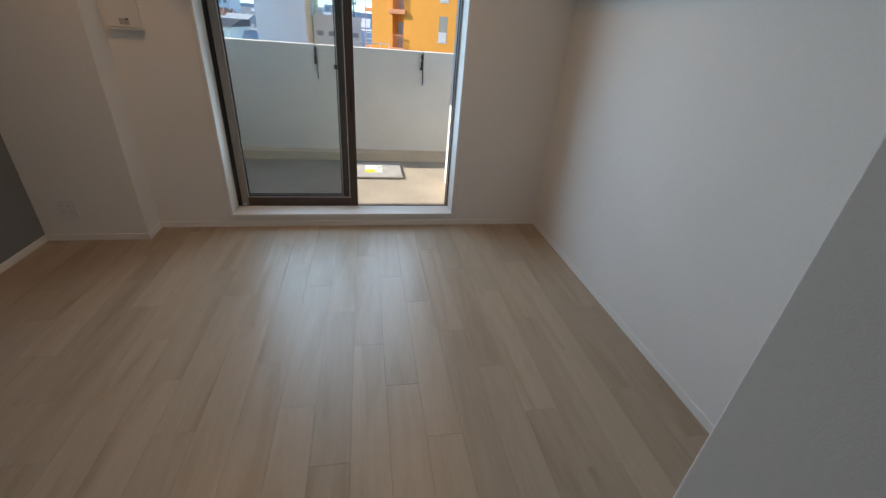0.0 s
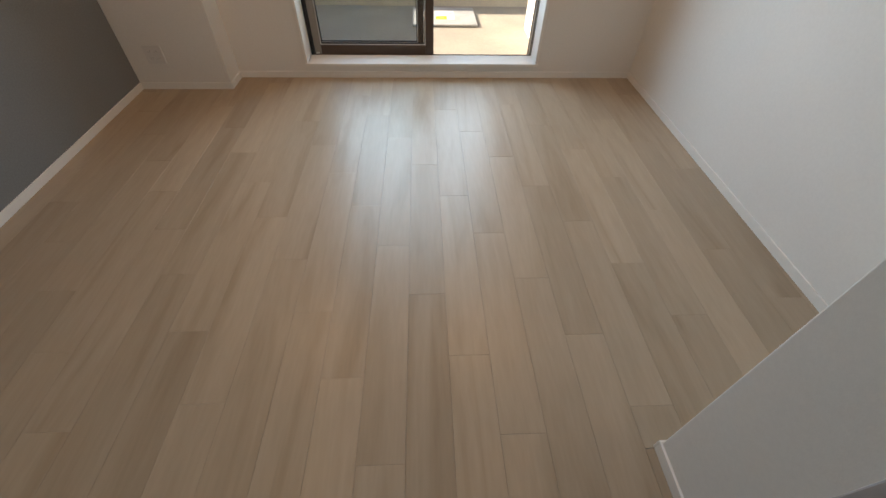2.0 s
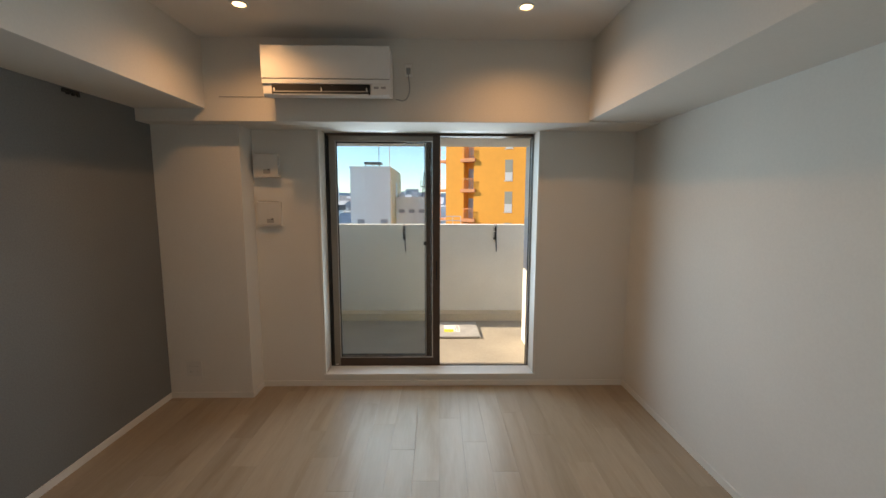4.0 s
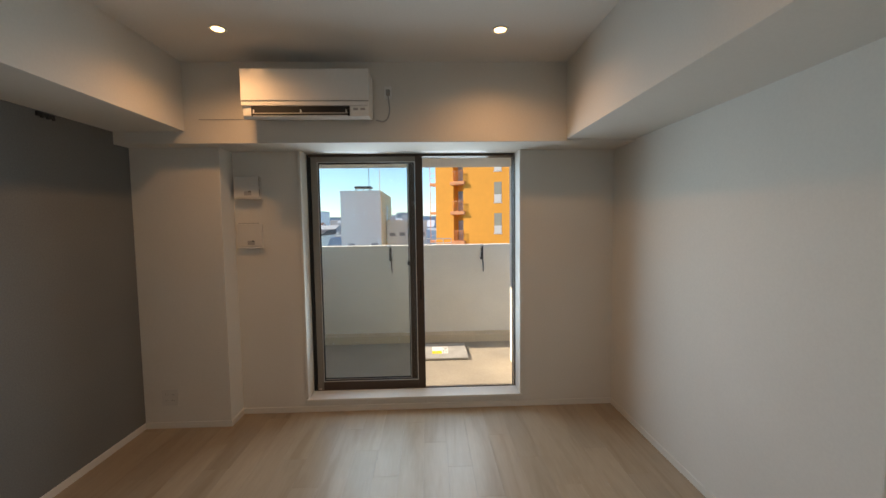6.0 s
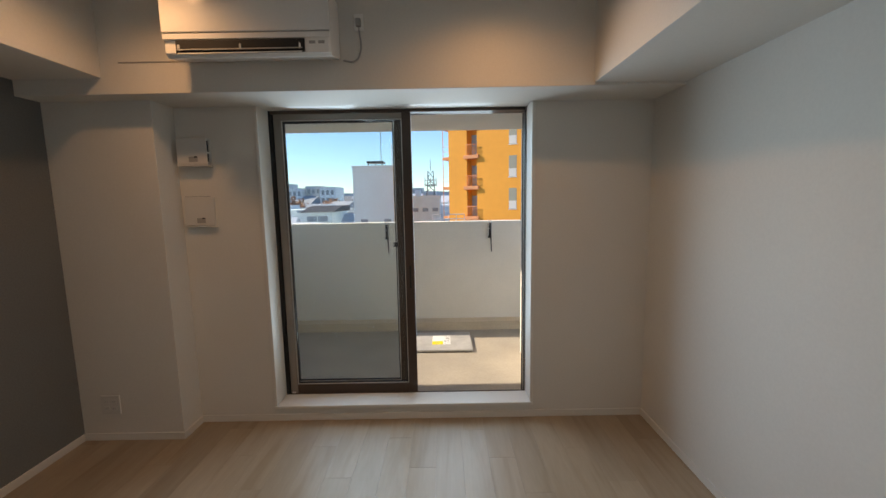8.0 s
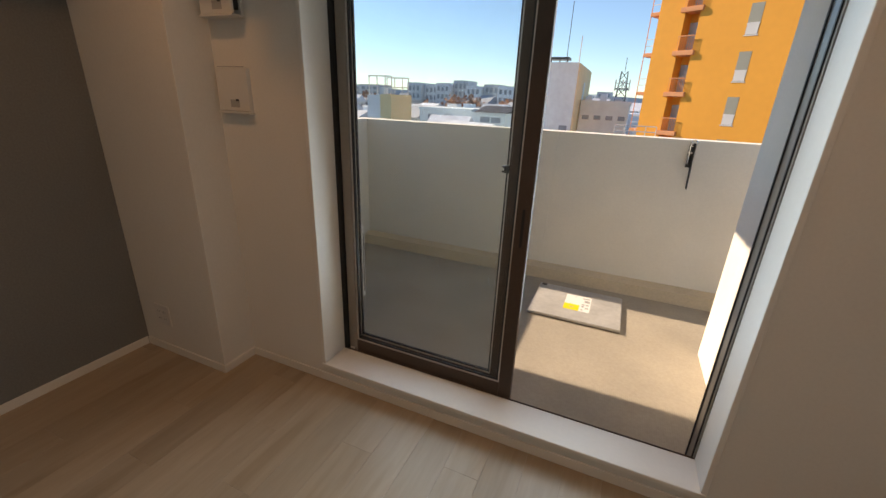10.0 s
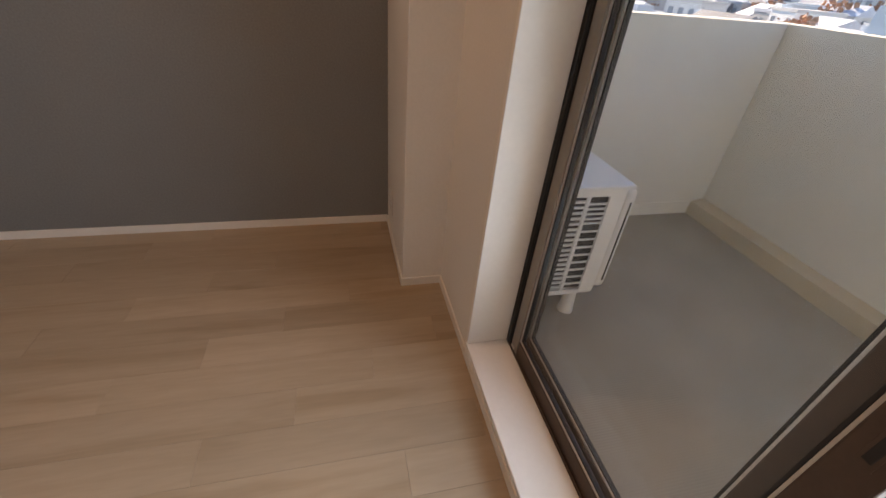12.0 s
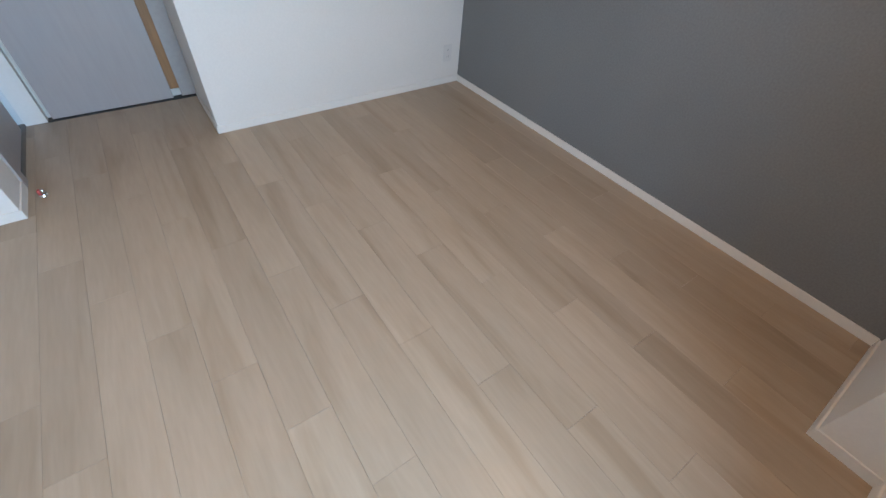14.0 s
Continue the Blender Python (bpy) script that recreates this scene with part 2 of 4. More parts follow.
def cyl_bm(p, q, r, r2=None, n=16, bm=None):
    """A rod from p to q."""
    b = bmesh.new()
    p, q = Vector(p), Vector(q)
    d = q - p
    bmesh.ops.create_cone(b, cap_ends=True, segments=n, radius1=r, radius2=r if r2 is None else r2, depth=d.length)
    rot = d.to_track_quat("Z", "Y").to_matrix().to_4x4()
    bmesh.ops.transform(b, matrix=Matrix.Translation((p + q) / 2) @ rot, verts=b.verts[:])
    return merge(bm, b)


def prism_bm(points, axis, a, b, bevel=0.0):
    """A polygon swept along an axis from a to b; its points give the other two coordinates in order."""
    bm = bmesh.new()
    place = {"x": lambda u, v, w: (w, u, v), "y": lambda u, v, w: (u, w, v), "z": lambda u, v, w: (u, v, w)}[axis]
    lo = [bm.verts.new(place(u, v, a)) for u, v in points]
    hi = [bm.verts.new(place(u, v, b)) for u, v in points]
    n = len(points)
    bm.faces.new(lo)
    bm.faces.new(hi[::-1])
    for i in range(n):
        bm.faces.new((lo[i], hi[i], hi[(i + 1) % n], lo[(i + 1) % n]))
    bmesh.ops.recalc_face_normals(bm, faces=bm.faces[:])
    if bevel:
        bmesh.ops.bevel(bm, geom=bm.edges[:], offset=bevel, segments=2, affect="EDGES", profile=0.5)
    return bm


def part(name, bm, mat, parent=None, label="", smooth=False):
    """One mesh object, under its thing or part if one is given."""
    me = bpy.data.meshes.new(name)
    bmesh.ops.recalc_face_normals(bm, faces=bm.faces[:])
    bm.to_mesh(me)
    bm.free()
    me.materials.append(mat)
    if smooth:
        me.shade_smooth()
    ob = new(name, me)
    if parent is not None:
        ob.parent = parent
        ob.matrix_parent_inverse = Matrix.Translation(-parent.location)
    if label:
        ob["label"] = label
    return ob


def thing(name, x, y, z, label, category, group="", kind=""):
    """An empty at the base of a thing, to hold its parts."""
    ob = new(name)
    ob.location = (x, y, z)
    ob.empty_display_size = 0.05
    return tagged(ob, label, category, group, kind)


def structure(name, bm, mat, label, category="", smooth=False):
    return tagged(part(name, bm, mat, smooth=smooth), label, category or name.split("_")[0], kind="structure")


# ---- the room's shell ----
WX0, WX1, WZ0, WZ1, WY = 1.125, 2.86, 0.107, 2.08, 0.27
b = box_bm(-0.15, WX0, 0, WY, -0.3, 2.75)
box_bm(WX1, ROOM_W + 0.15, 0, WY, -0.3, 2.75, bm=b)
box_bm(WX0, WX1, 0, 0.150, -0.3, WZ0 - 0.024, bm=b)
box_bm(WX0, WX1, 0.150, WY, -0.3, -0.03, bm=b)
box_bm(WX0, WX1, 0, WY, WZ1 + 0.0, 2.75, bm=b)
structure("wall_north", b, M_WALL, "white papered wall with a balcony window", "wall")
structure("wall_west", box_bm(-0.15, 0, HALL_BACK - 0.3, 0, -0.1, 2.75), M_GREY, "dark grey papered accent wall", "wall")
structure("wall_east", box_bm(ROOM_W, ROOM_W + 0.15, -2.705, 0, -0.1, 2.75), M_WALL, "white papered side wall", "wall")
structure("wall_south", box_bm(0, 1.785, -3.225, BACK, -0.1, 2.75, 0.004), M_WALL, "white papered back wall ending at the passage", "wall")
structure("wall_passage_west", box_bm(1.635, 1.781, HALL_BACK - 0.1, -3.225, -0.1, 2.75), M_WALL, "white papered wall of the passage", "wall")
b = box_bm(2.705, 2.855, -3.00, -2.705, -0.1, 2.75, 0.004)
box_bm(2.852, ROOM_W + 0.15, -2.855, -2.705, -0.1, 2.75, bm=b)
box_bm(2.705, 2.855, -3.62, -3.00, 2.06, 2.75, bm=b)
structure("wall_passage_east", b, M_WALL, "white papered wall corner beside the passage", "wall")
b = box_bm(1.78, 2.86, HALL_BACK - 0.15, HALL_BACK - 0.05, -0.1, 2.75)
structure("wall_passage_end", b, M_WALL, "white papered wall behind the passage door", "wall")
structure("wall_pillar", box_bm(-0.02, 0.627, -0.196, 0.02, -0.1, 2.07, 0.003), M_WALL, "white papered corner pillar", "pillar")
structure("beam_north", box_bm(-0.02, ROOM_W + 0.02, -0.335, 0.02, 2.057, 2.74, 0.003), M_WALL, "white papered beam above the window", "beam")
structure("beam_west", box_bm(-0.02, 0.475, BACK - 0.02, -0.32, 2.14, 2.73, 0.003), M_WALL, "white papered soffit along the grey wall", "beam")
structure("beam_east", box_bm(3.10, ROOM_W + 0.02, -2.72, -0.32, 2.072, 2.73, 0.003), M_WALL, "white papered soffit along the side wall", "beam")
structure("ceiling", box_bm(-0.15, ROOM_W + 0.15, HALL_BACK - 0.3, 0, CEIL, 2.75), M_CEIL, "white papered ceiling with recessed downlights", "ceiling")

floor = structure("floor", box_bm(-0.1, ROOM_W + 0.1, HALL_BACK - 0.1, 0.0, -0.1, -0.0075), M_SUB, "pale greige timber plank floor", "floor")


def skirting(pts):
    """Low white skirting boards, 45 mm high, along straight runs (x0, x1, y0, y1)."""
    for x0, x1, y0, y1 in pts:
        ob = part("baseboard", box_bm(x0, x1, y0, y1, 0.0, 0.046, 0.0015), M_TRIM)
        tagged(ob, "low white skirting board at the wall's foot", "baseboard", kind="structure")


T = 0.008
skirting([
    (0, T, BACK + T, -0.196 - T), (T, 0.627 + T, -0.196 - T, -0.196), (0.627, 0.627 + T, -0.196, -T),
    (0.627, ROOM_W - T, -T, 0), (ROOM_W - T, ROOM_W, -2.705 + T, 0), (0, 1.785, BACK, BACK + T),
    (1.785, 1.785 + T, -3.6, BACK + T), (2.705 - T, ROOM_W - T, -2.705, -2.705 + T), (2.705 - T, 2.705, -2.955, -2.705),
])

# ---- the balcony window ----
win = thing("window_1", 1.99, 0.0, WZ0, "bronze sliding balcony window, slid open, white lining", "window", kind="structure")
b = box_bm(WX0 - 0.0, WX0 + 0.02, -0.012, 0.155, WZ0, WZ1, 0.003)
part("window_lining", b, M_TRIM, win, "white jamb lining")
part("window_lining", box_bm(WX1 - 0.02, WX1, -0.012, 0.155, WZ0, WZ1, 0.003), M_TRIM, win, "white jamb lining")
part("window_lining", box_bm(WX0 + 0.02, WX1 - 0.02, -0.012, 0.155, WZ1 - 0.02, WZ1, 0.003), M_TRIM, win, "white head lining")
part("window_sill", box_bm(WX0, WX1, -0.016, 0.155, WZ0 - 0.022, WZ0, 0.004), M_TRIM, win, "white sill board")
# left jamb in gasket black, darker than the other frame members
fr = part("window_frame", box_bm(WX0, WX0 + 0.035, 0.156, 0.262, -0.028, WZ1, 0.002), M_GASKET, win, "dark metal frame")
part("window_frame", box_bm(WX1 - 0.024, WX1, 0.156, 0.262, -0.028, WZ1, 0.002), M_METAL_LIT, win, "taupe metal frame post")
part("window_frame", box_bm(WX0 + 0.03, WX1 - 0.03, 0.156, 0.262, WZ1 - 0.04, WZ1, 0.002), M_METAL_SHADED, win, "dark metal frame")
part("window_frame", box_bm(WX0 + 0.03, WX1 - 0.024, 0.156, 0.262, -0.028, -0.012, 0.002), M_METAL_SHADED, win, "dark metal frame")
part("sill_lip", box_bm(WX0 + 0.03, WX1 - 0.024, 0.1555, 0.160, -0.012, WZ0 + 0.004, 0.001), M_METAL_SHADED, win, "thin dark metal lip behind the sill")
for ty in (0.179, 0.222, 0.256):
    part("track", box_bm(WX0 + 0.03, WX1 - 0.024, ty - 0.002, ty + 0.002, -0.012, -0.001, 0.0008), M_METAL_SHADED, win, "dark metal running track")
for gy in (0.170, 0.250):
    part("gasket", box_bm(WX1 - 0.028, WX1 - 0.024, gy, gy + 0.010, 0.0, WZ1 - 0.04), M_GASKET, win, "black rubber seal")
    part("gasket", box_bm(WX0 + 0.035, WX0 + 0.040, gy - 0.008, gy + 0.004, WZ0, WZ1 - 0.04), M_GASKET, win, "black rubber seal")


def sash(x0, x1, y0, y1, lw, rw, stile, label):
    """A sliding sash: two stiles, two rails, glazing beads and a pane."""
    z0, z1 = 0.0, WZ1 - 0.028
    foot = WZ0 + 0.066
    s = part("sash", box_bm(x0, x0 + lw, y0, y1, z0, z1, 0.003), M_METAL_LIT, win, label)
    # meeting stile: same metal, its backlit shade put into a darker colour
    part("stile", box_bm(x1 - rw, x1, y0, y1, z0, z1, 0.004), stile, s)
    part("rail", box_bm(x0 + lw, x1 - rw, y0 + 0.002, y1 - 0.002, z0, foot, 0.003), M_METAL_SHADED, s, "dark bottom rail")
    part("rail", box_bm(x0 + lw, x1 - rw, y0 + 0.002, y1 - 0.002, z1 - 0.05, z1, 0.003), M_METAL_LIT, s)
    ym = (y0 + y1) / 2
    gx0, gx1, gz0, gz1 = x0 + lw, x1 - rw, foot, z1 - 0.05
    for i, d in enumerate((0.0, 0.007)):
        mat = M_GASKET if i else M_BRONZE_L
        w = 0.006
        for bx in ((gx0 + d, gx0 + d + w, gz0 + d, gz1 - d), (gx1 - d - w, gx1 - d, gz0 + d, gz1 - d),
                   (gx0 + d + w, gx1 - d - w, gz0 + d, gz0 + d + w), (gx0 + d + w, gx1 - d - w, gz1 - d - w, gz1 - d)):
            part("glazing_bead", box_bm(bx[0], bx[1], ym - 0.010 + d * 0.4, ym + 0.010 - d * 0.4, bx[2], bx[3], 0.001), mat, s)
    p = part("pane", box_bm(gx0 + 0.002, gx1 - 0.002, ym - 0.003, ym + 0.003, gz0 + 0.002, gz1 - 0.002), M_GLASS, s, "clear glass pane")
    p.visible_shadow = False
    return s


s_in = sash(1.172, 2.077, 0.163, 0.195, 0.050, 0.060, M_METAL_SHADED, "inner sliding sash, taupe metal with its backlit stile painted dark")
s_out = sash(1.162, 2.003, 0.206, 0.238, 0.050, 0.043, M_METAL_SHADED, "outer sliding sash, taupe metal with its backlit stile painted dark")
b = box_bm(2.042, 2.054, 0.1605, 0.163, 0.86, 1.02, 0.001)
part("finger_pull", b, M_GASKET, s_in, "black recessed finger pull")
part("pull_rim", box_bm(2.037, 2.059, 0.1615, 0.1628, 0.85, 1.03, 0.0005), M_METAL_SHADED, s_in)
b = box_bm(1.940, 1.962, 0.198, 0.212, 1.147, 1.178, 0.003)
box_bm(1.931, 1.943, 0.198, 0.210, 1.149, 1.156, 0.002, bm=b)
box_bm(1.931, 1.943, 0.198, 0.210, 1.169, 1.176, 0.002, bm=b)
part("latch", b, M_IRON, s_out, "dark metal latch keeper")
part("roller_guide", box_bm(1.180, 1.206, 0.1585, 0.163, WZ0 + 0.004, WZ0 + 0.016, 0.002), M_BRONZE_L, win)

# ---- the balcony ----
BF, PX0, PX1, PY, PZ = -0.09, -0.065, 3.9, 2.22, 1.2
structure("balcony_floor", box_bm(PX0, PX1, WY, PY, BF - 0.2, BF), M_RIB, "ribbed beige vinyl balcony floor", "floor")
b = box_bm(PX0 - 0.16, 1.8346, PY, PY + 0.17, BF - 0.6, PZ, 0.0025)
structure("balcony_parapet_west", b, M_RENDER, "cream rendered balcony parapet", "parapet")
b = box_bm(1.835, PX1 + 0.16, PY, PY + 0.17, BF - 0.6, PZ, 0.0025)
structure("balcony_parapet_east", b, M_RENDER, "cream rendered balcony parapet", "parapet")
structure("balcony_parapet_side", box_bm(PX0 - 0.16, PX0, WY, PY - 0.001, BF - 0.6, PZ, 0.006), M_RENDER, "cream rendered side parapet of the balcony", "parapet")
b = prism_bm([(PY, BF), (PY - 0.12, BF), (PY - 0.10, BF + 0.095), (PY, BF + 0.115)], "x", PX0, PX1)
structure("balcony_kerb", b, M_KERB, "beige rendered kerb along the parapet's foot", "kerb")
structure("balcony_kerb_side", box_bm(PX0, PX0 + 0.012, WY, PY - 0.12, BF, BF + 0.10, 0.002), M_RENDER, "rendered upstand at the side parapet's foot", "kerb")
structure("balcony_step", box_bm(WX0 - 0.2, WX1 + 0.1, WY, WY + 0.05, BF, -0.04, 0.003), M_GREYP, "grey threshold below the window", "threshold")
structure("balcony_wing_wall", box_bm(3.04, 3.25, WY, 1.38, BF - 0.5, 2.7, 0.005), M_RENDER, "white rendered wing wall beside the balcony", "wall")
# lengthened westward out of view to keep sun off the window sill
slab = box_bm(-2.0, 4.1, WY, 1.36, 2.11, 2.75, 0.005)
# added slab, never in view: shades the upper wing wall from the sun
box_bm(-0.02, 4.1, 1.365, 2.02, 2.7, 2.9, 0.005, bm=slab)
structure("balcony_soffit", slab, M_RENDER, "white rendered slab over the balcony, with an added unseen sun-blocking slab", "ceiling")
structure("balcony_end_wall", box_bm(PX1, PX1 + 0.16, 1.38, PY, BF - 0.5, PZ, 0.005), M_RENDER, "cream rendered end parapet", "parapet")


def evacuation_hatch():
    h = thing("hatch_lid", 2.23, 1.655, BF, "grey steel hatch lid with a paper label on balcony floor", "hatch")
    part("lid", box_bm(1.895, 2.562, 1.390, 1.945, BF + 0.006, BF + 0.030, 0.008, 3), M_STEEL, h, "dull grey steel lid")
    part("frame", box_bm(1.905, 2.552, 1.400, 1.935, BF, BF + 0.006, 0.002), M_IRON, h, "dark base frame")
    part("hinge", box_bm(1.915, 1.955, 1.900, 1.925, BF + 0.030, BF + 0.037, 0.002), M_IRON, h, "small dark hinge plate")
    zt = BF + 0.0303
    lab = part("label", box_bm(2.14, 2.335, 1.545, 1.815, zt, zt + 0.0006), M_PAPER, h, "white paper label with a yellow patch")
    part("yellow_patch", box_bm(2.14, 2.255, 1.545, 1.645, zt + 0.0008, zt + 0.0012), M_YELLOW, lab)
    for i, (x0, x1, y0, y1) in enumerate([(2.27, 2.325, 1.77, 1.785), (2.285, 2.325, 1.715, 1.745), (2.285, 2.325, 1.705, 1.711),
                                          (2.27, 2.290, 1.655, 1.675), (2.30, 2.322, 1.655, 1.675), (2.27, 2.290, 1.62, 1.64),
                                          (2.30, 2.322, 1.60, 1.62), (2.27, 2.285, 1.565, 1.58), (2.18, 2.22, 1.59, 1.60), (2.21, 2.225, 1.785, 1.79)]):
        part("print", box_bm(x0, x1, y0, y1, zt + 0.0014, zt + 0.0018), M_GREYP, lab)
    return h


evacuation_hatch()


def pole_bracket(x):
    """A folded laundry-pole arm on the parapet's inner face."""
    t = thing("laundry_pole_bracket", x, PY, PZ - 0.36, "dark metal folding laundry-pole bracket on the parapet", "bracket", group="laundry brackets")
    part("wall_plate", box_bm(x - 0.022, x + 0.022, PY - 0.008, PY, PZ - 0.20, PZ - 0.03, 0.002), M_IRON, t)
    for dx in (-0.017, 0.017):
        part("cheek", box_bm(x + dx - 0.002, x + dx + 0.002, PY - 0.045, PY - 0.008, PZ - 0.17, PZ - 0.015, 0.001), M_STEEL, t)
    part("arm", cyl_bm((x + 0.005, PY - 0.03, PZ - 0.02), (x + 0.018, PY - 0.028, PZ - 0.36), 0.010, 0.006, 12), M_IRON, t)
    ring = bmesh.new()
    for i in range(14):
        a0, a1 = (2 * math.pi * k / 14 for k in (i, i + 1))
        cyl_bm((x + 0.02 * math.cos(a0), PY - 0.032, PZ - 0.02 + 0.024 * math.sin(a0)),
               (x + 0.02 * math.cos(a1), PY - 0.032, PZ - 0.02 + 0.024 * math.sin(a1)), 0.0045, n=8, bm=ring)
    part("ring", ring, M_CHROME, t, "bright end ring")
    part("pivot", cyl_bm((x - 0.024, PY - 0.03, PZ - 0.09), (x + 0.024, PY - 0.03, PZ - 0.09), 0.007, n=12), M_STEEL, t)
    return t


pole_bracket(2.83)
pole_bracket(1.61)


def outdoor_unit():
    """Condenser: a casing whose slotted end panel shows, a rounded front corner and two feet."""
    x0, x1, y0, y1, z0, z1 = 0.155, 0.875, 0.45, 0.735, 0.065, 0.622
    u = thing("outdoor_unit", 0.5, 0.6, BF, "white air-conditioner outdoor unit on plastic feet", "outdoor unit")
    b = box_bm(x0, x1 - 0.02, y0, y1 - 0.03, z0, z1, 0.006)
    part("casing", b, M_PLASTIC, u)
    part("coil", box_bm(x1 - 0.02, x1 - 0.012, y0 + 0.02, y1 - 0.09, z0 + 0.03, z1 - 0.04), M_DARK, u, "dark coil behind the slots")
    part("top_panel", box_bm(x0 - 0.005, x1 + 0.006, y0 - 0.005, y1 + 0.004, z1, z1 + 0.018, 0.006), M_PLASTIC, u)
    # end panel: a frame with bars
    g = part("end_grille", box_bm(x1 - 0.012, x1, y0, y0 + 0.022, z0, z1, 0.002), M_PLASTIC, u, "white slotted end panel")
    part("mullion", box_bm(x1 - 0.011, x1 + 0.001, y0 + 0.075, y0 + 0.092, z0, z1, 0.002), M_PLASTIC, g)
    part("post", box_bm(x1 - 0.012, x1, y1 - 0.105, y1 - 0.03, z0, z1, 0.003), M_PLASTIC, g)
    n1, n2 = 19, 14
    for i in range(n1 + 1):
        zz = z0 + 0.02 + (z1 - z0 - 0.045) * i / n1
        part("slat", box_bm(x1 - 0.009, x1 - 0.001, y0 + 0.022, y0 + 0.075, zz - 0.005, zz + 0.005), M_PLASTIC, g)
    zs = [z0 + 0.02 + 0.042 * i for i in range(10)] + [z0 + 0.398 + 0.022 + 0.024 * i for i in range(4)]
    for zz in zs:
        part("slat", box_bm(x1 - 0.009, x1 - 0.001, y0 + 0.092, y1 - 0.105, zz - 0.0035, zz + 0.0035), M_PLASTIC, g)
    part("slat", box_bm(x1 - 0.011, x1, y0 + 0.02, y1 - 0.10, z1 - 0.03, z1, 0.002), M_PLASTIC, g)
    part("slat", box_bm(x1 - 0.011, x1, y0 + 0.02, y1 - 0.10, z0 - 0.002, z0 + 0.016, 0.002), M_PLASTIC, g)
    # rounded front corner piece with its long grip slot
    c = box_bm(x0, x1 + 0.004, y1 - 0.028, y1 + 0.03, z0 + 0.025, z1 - 0.005, 0.026, 4)
    part("front_panel", c, M_PLASTIC, u, "rounded white front panel")
    part("grip_slot", box_bm(x1 - 0.005, x1 + 0.0055, y1 - 0.004, y1 + 0.008, z0 + 0.07, z1 - 0.06, 0.004), M_DARK, u, "long dark grip slot")
    for fx in (x0 + 0.1, x1 - 0.055):
        f = cyl_bm((fx, y0 + 0.18, BF + 0.012), (fx, y0 + 0.18, z0), 0.036, 0.030, 20)
        cyl_bm((fx, y0 + 0.18, BF), (fx, y0 + 0.18, BF + 0.012), 0.040, 0.040, 20, bm=f)
        part("foot", f, M_PLASTIC, u, "round white plastic foot")
    return u


outdoor_unit()

# ---- on the walls and ceiling ----
def air_conditioner():
    x0, x1, zb, zt, yf, yb = 0.95, 1.752, 2.172, 2.486, -0.535, -0.335
    a = thing("air_conditioner", 1.36, yb, zb, "white wall-mounted air conditioner with open louvre, above window", "air conditioner")
    part("body", prism_bm([(yb, zb + 0.040), (yf + 0.035, zb + 0.004), (yf + 0.012, zb + 0.02), (yf + 0.010, zt - 0.012), (yf + 0.03, zt), (yb, zt)], "x", x0, x1, 0.004), M_PLASTIC, a)
    part("front_panel", box_bm(x0 - 0.003, x1 + 0.003, yf - 0.004, yf + 0.0095, zb + 0.112, zt - 0.004, 0.004), M_ACGLOSS, a, "glossy white front panel")
    part("panel_gap", box_bm(x0 + 0.002, x1 - 0.002, yf + 0.003, yf + 0.0098, zb + 0.106, zb + 0.112), M_GREYP, a, "grey line under the panel")
    part("lower_panel", box_bm(x0 - 0.001, x1 + 0.001, yf - 0.001, yf + 0.0095, zb + 0.080, zb + 0.106, 0.003), M_PLASTIC, a)
    part("outlet", box_bm(x0 + 0.058, x1 - 0.125, yf + 0.002, yf + 0.0118, zb + 0.016, zb + 0.078, 0.002), M_DARK, a, "dark air outlet")
    part("louvre", prism_bm([(yf - 0.012, zb + 0.026), (yf + 0.006, zb + 0.034), (yf + 0.006, zb + 0.039), (yf - 0.012, zb + 0.031)], "x", x0 + 0.07, x1 - 0.135), M_GREYP, a, "tilted grey louvre")
    part("louvre", prism_bm([(yf - 0.006, zb + 0.012), (yf + 0.006, zb + 0.018), (yf + 0.006, zb + 0.022), (yf - 0.006, zb + 0.016)], "x", x0 + 0.07, x1 - 0.135), M_PLASTIC, a, "white louvre")
    for fx in (x0 + 0.075, (x0 + x1) / 2 - 0.03, x1 - 0.145):
        part("louvre_arm", box_bm(fx - 0.003, fx + 0.003, yf - 0.008, yf + 0.006, zb + 0.03, zb + 0.055, 0.001), M_PLASTIC, a)
    part("control_panel", box_bm(x1 - 0.118, x1 - 0.004, yf - 0.001, yf + 0.0115, zb + 0.010, zb + 0.079, 0.003), M_PLASTIC, a)
    for i, bx in enumerate((x1 - 0.10, x1 - 0.055)):
        part("mark", box_bm(bx, bx + 0.03, yf - 0.0018, yf - 0.0008, zb + 0.05, zb + 0.064), M_GREYP, a, "small grey mark")
    return a


air_conditioner()


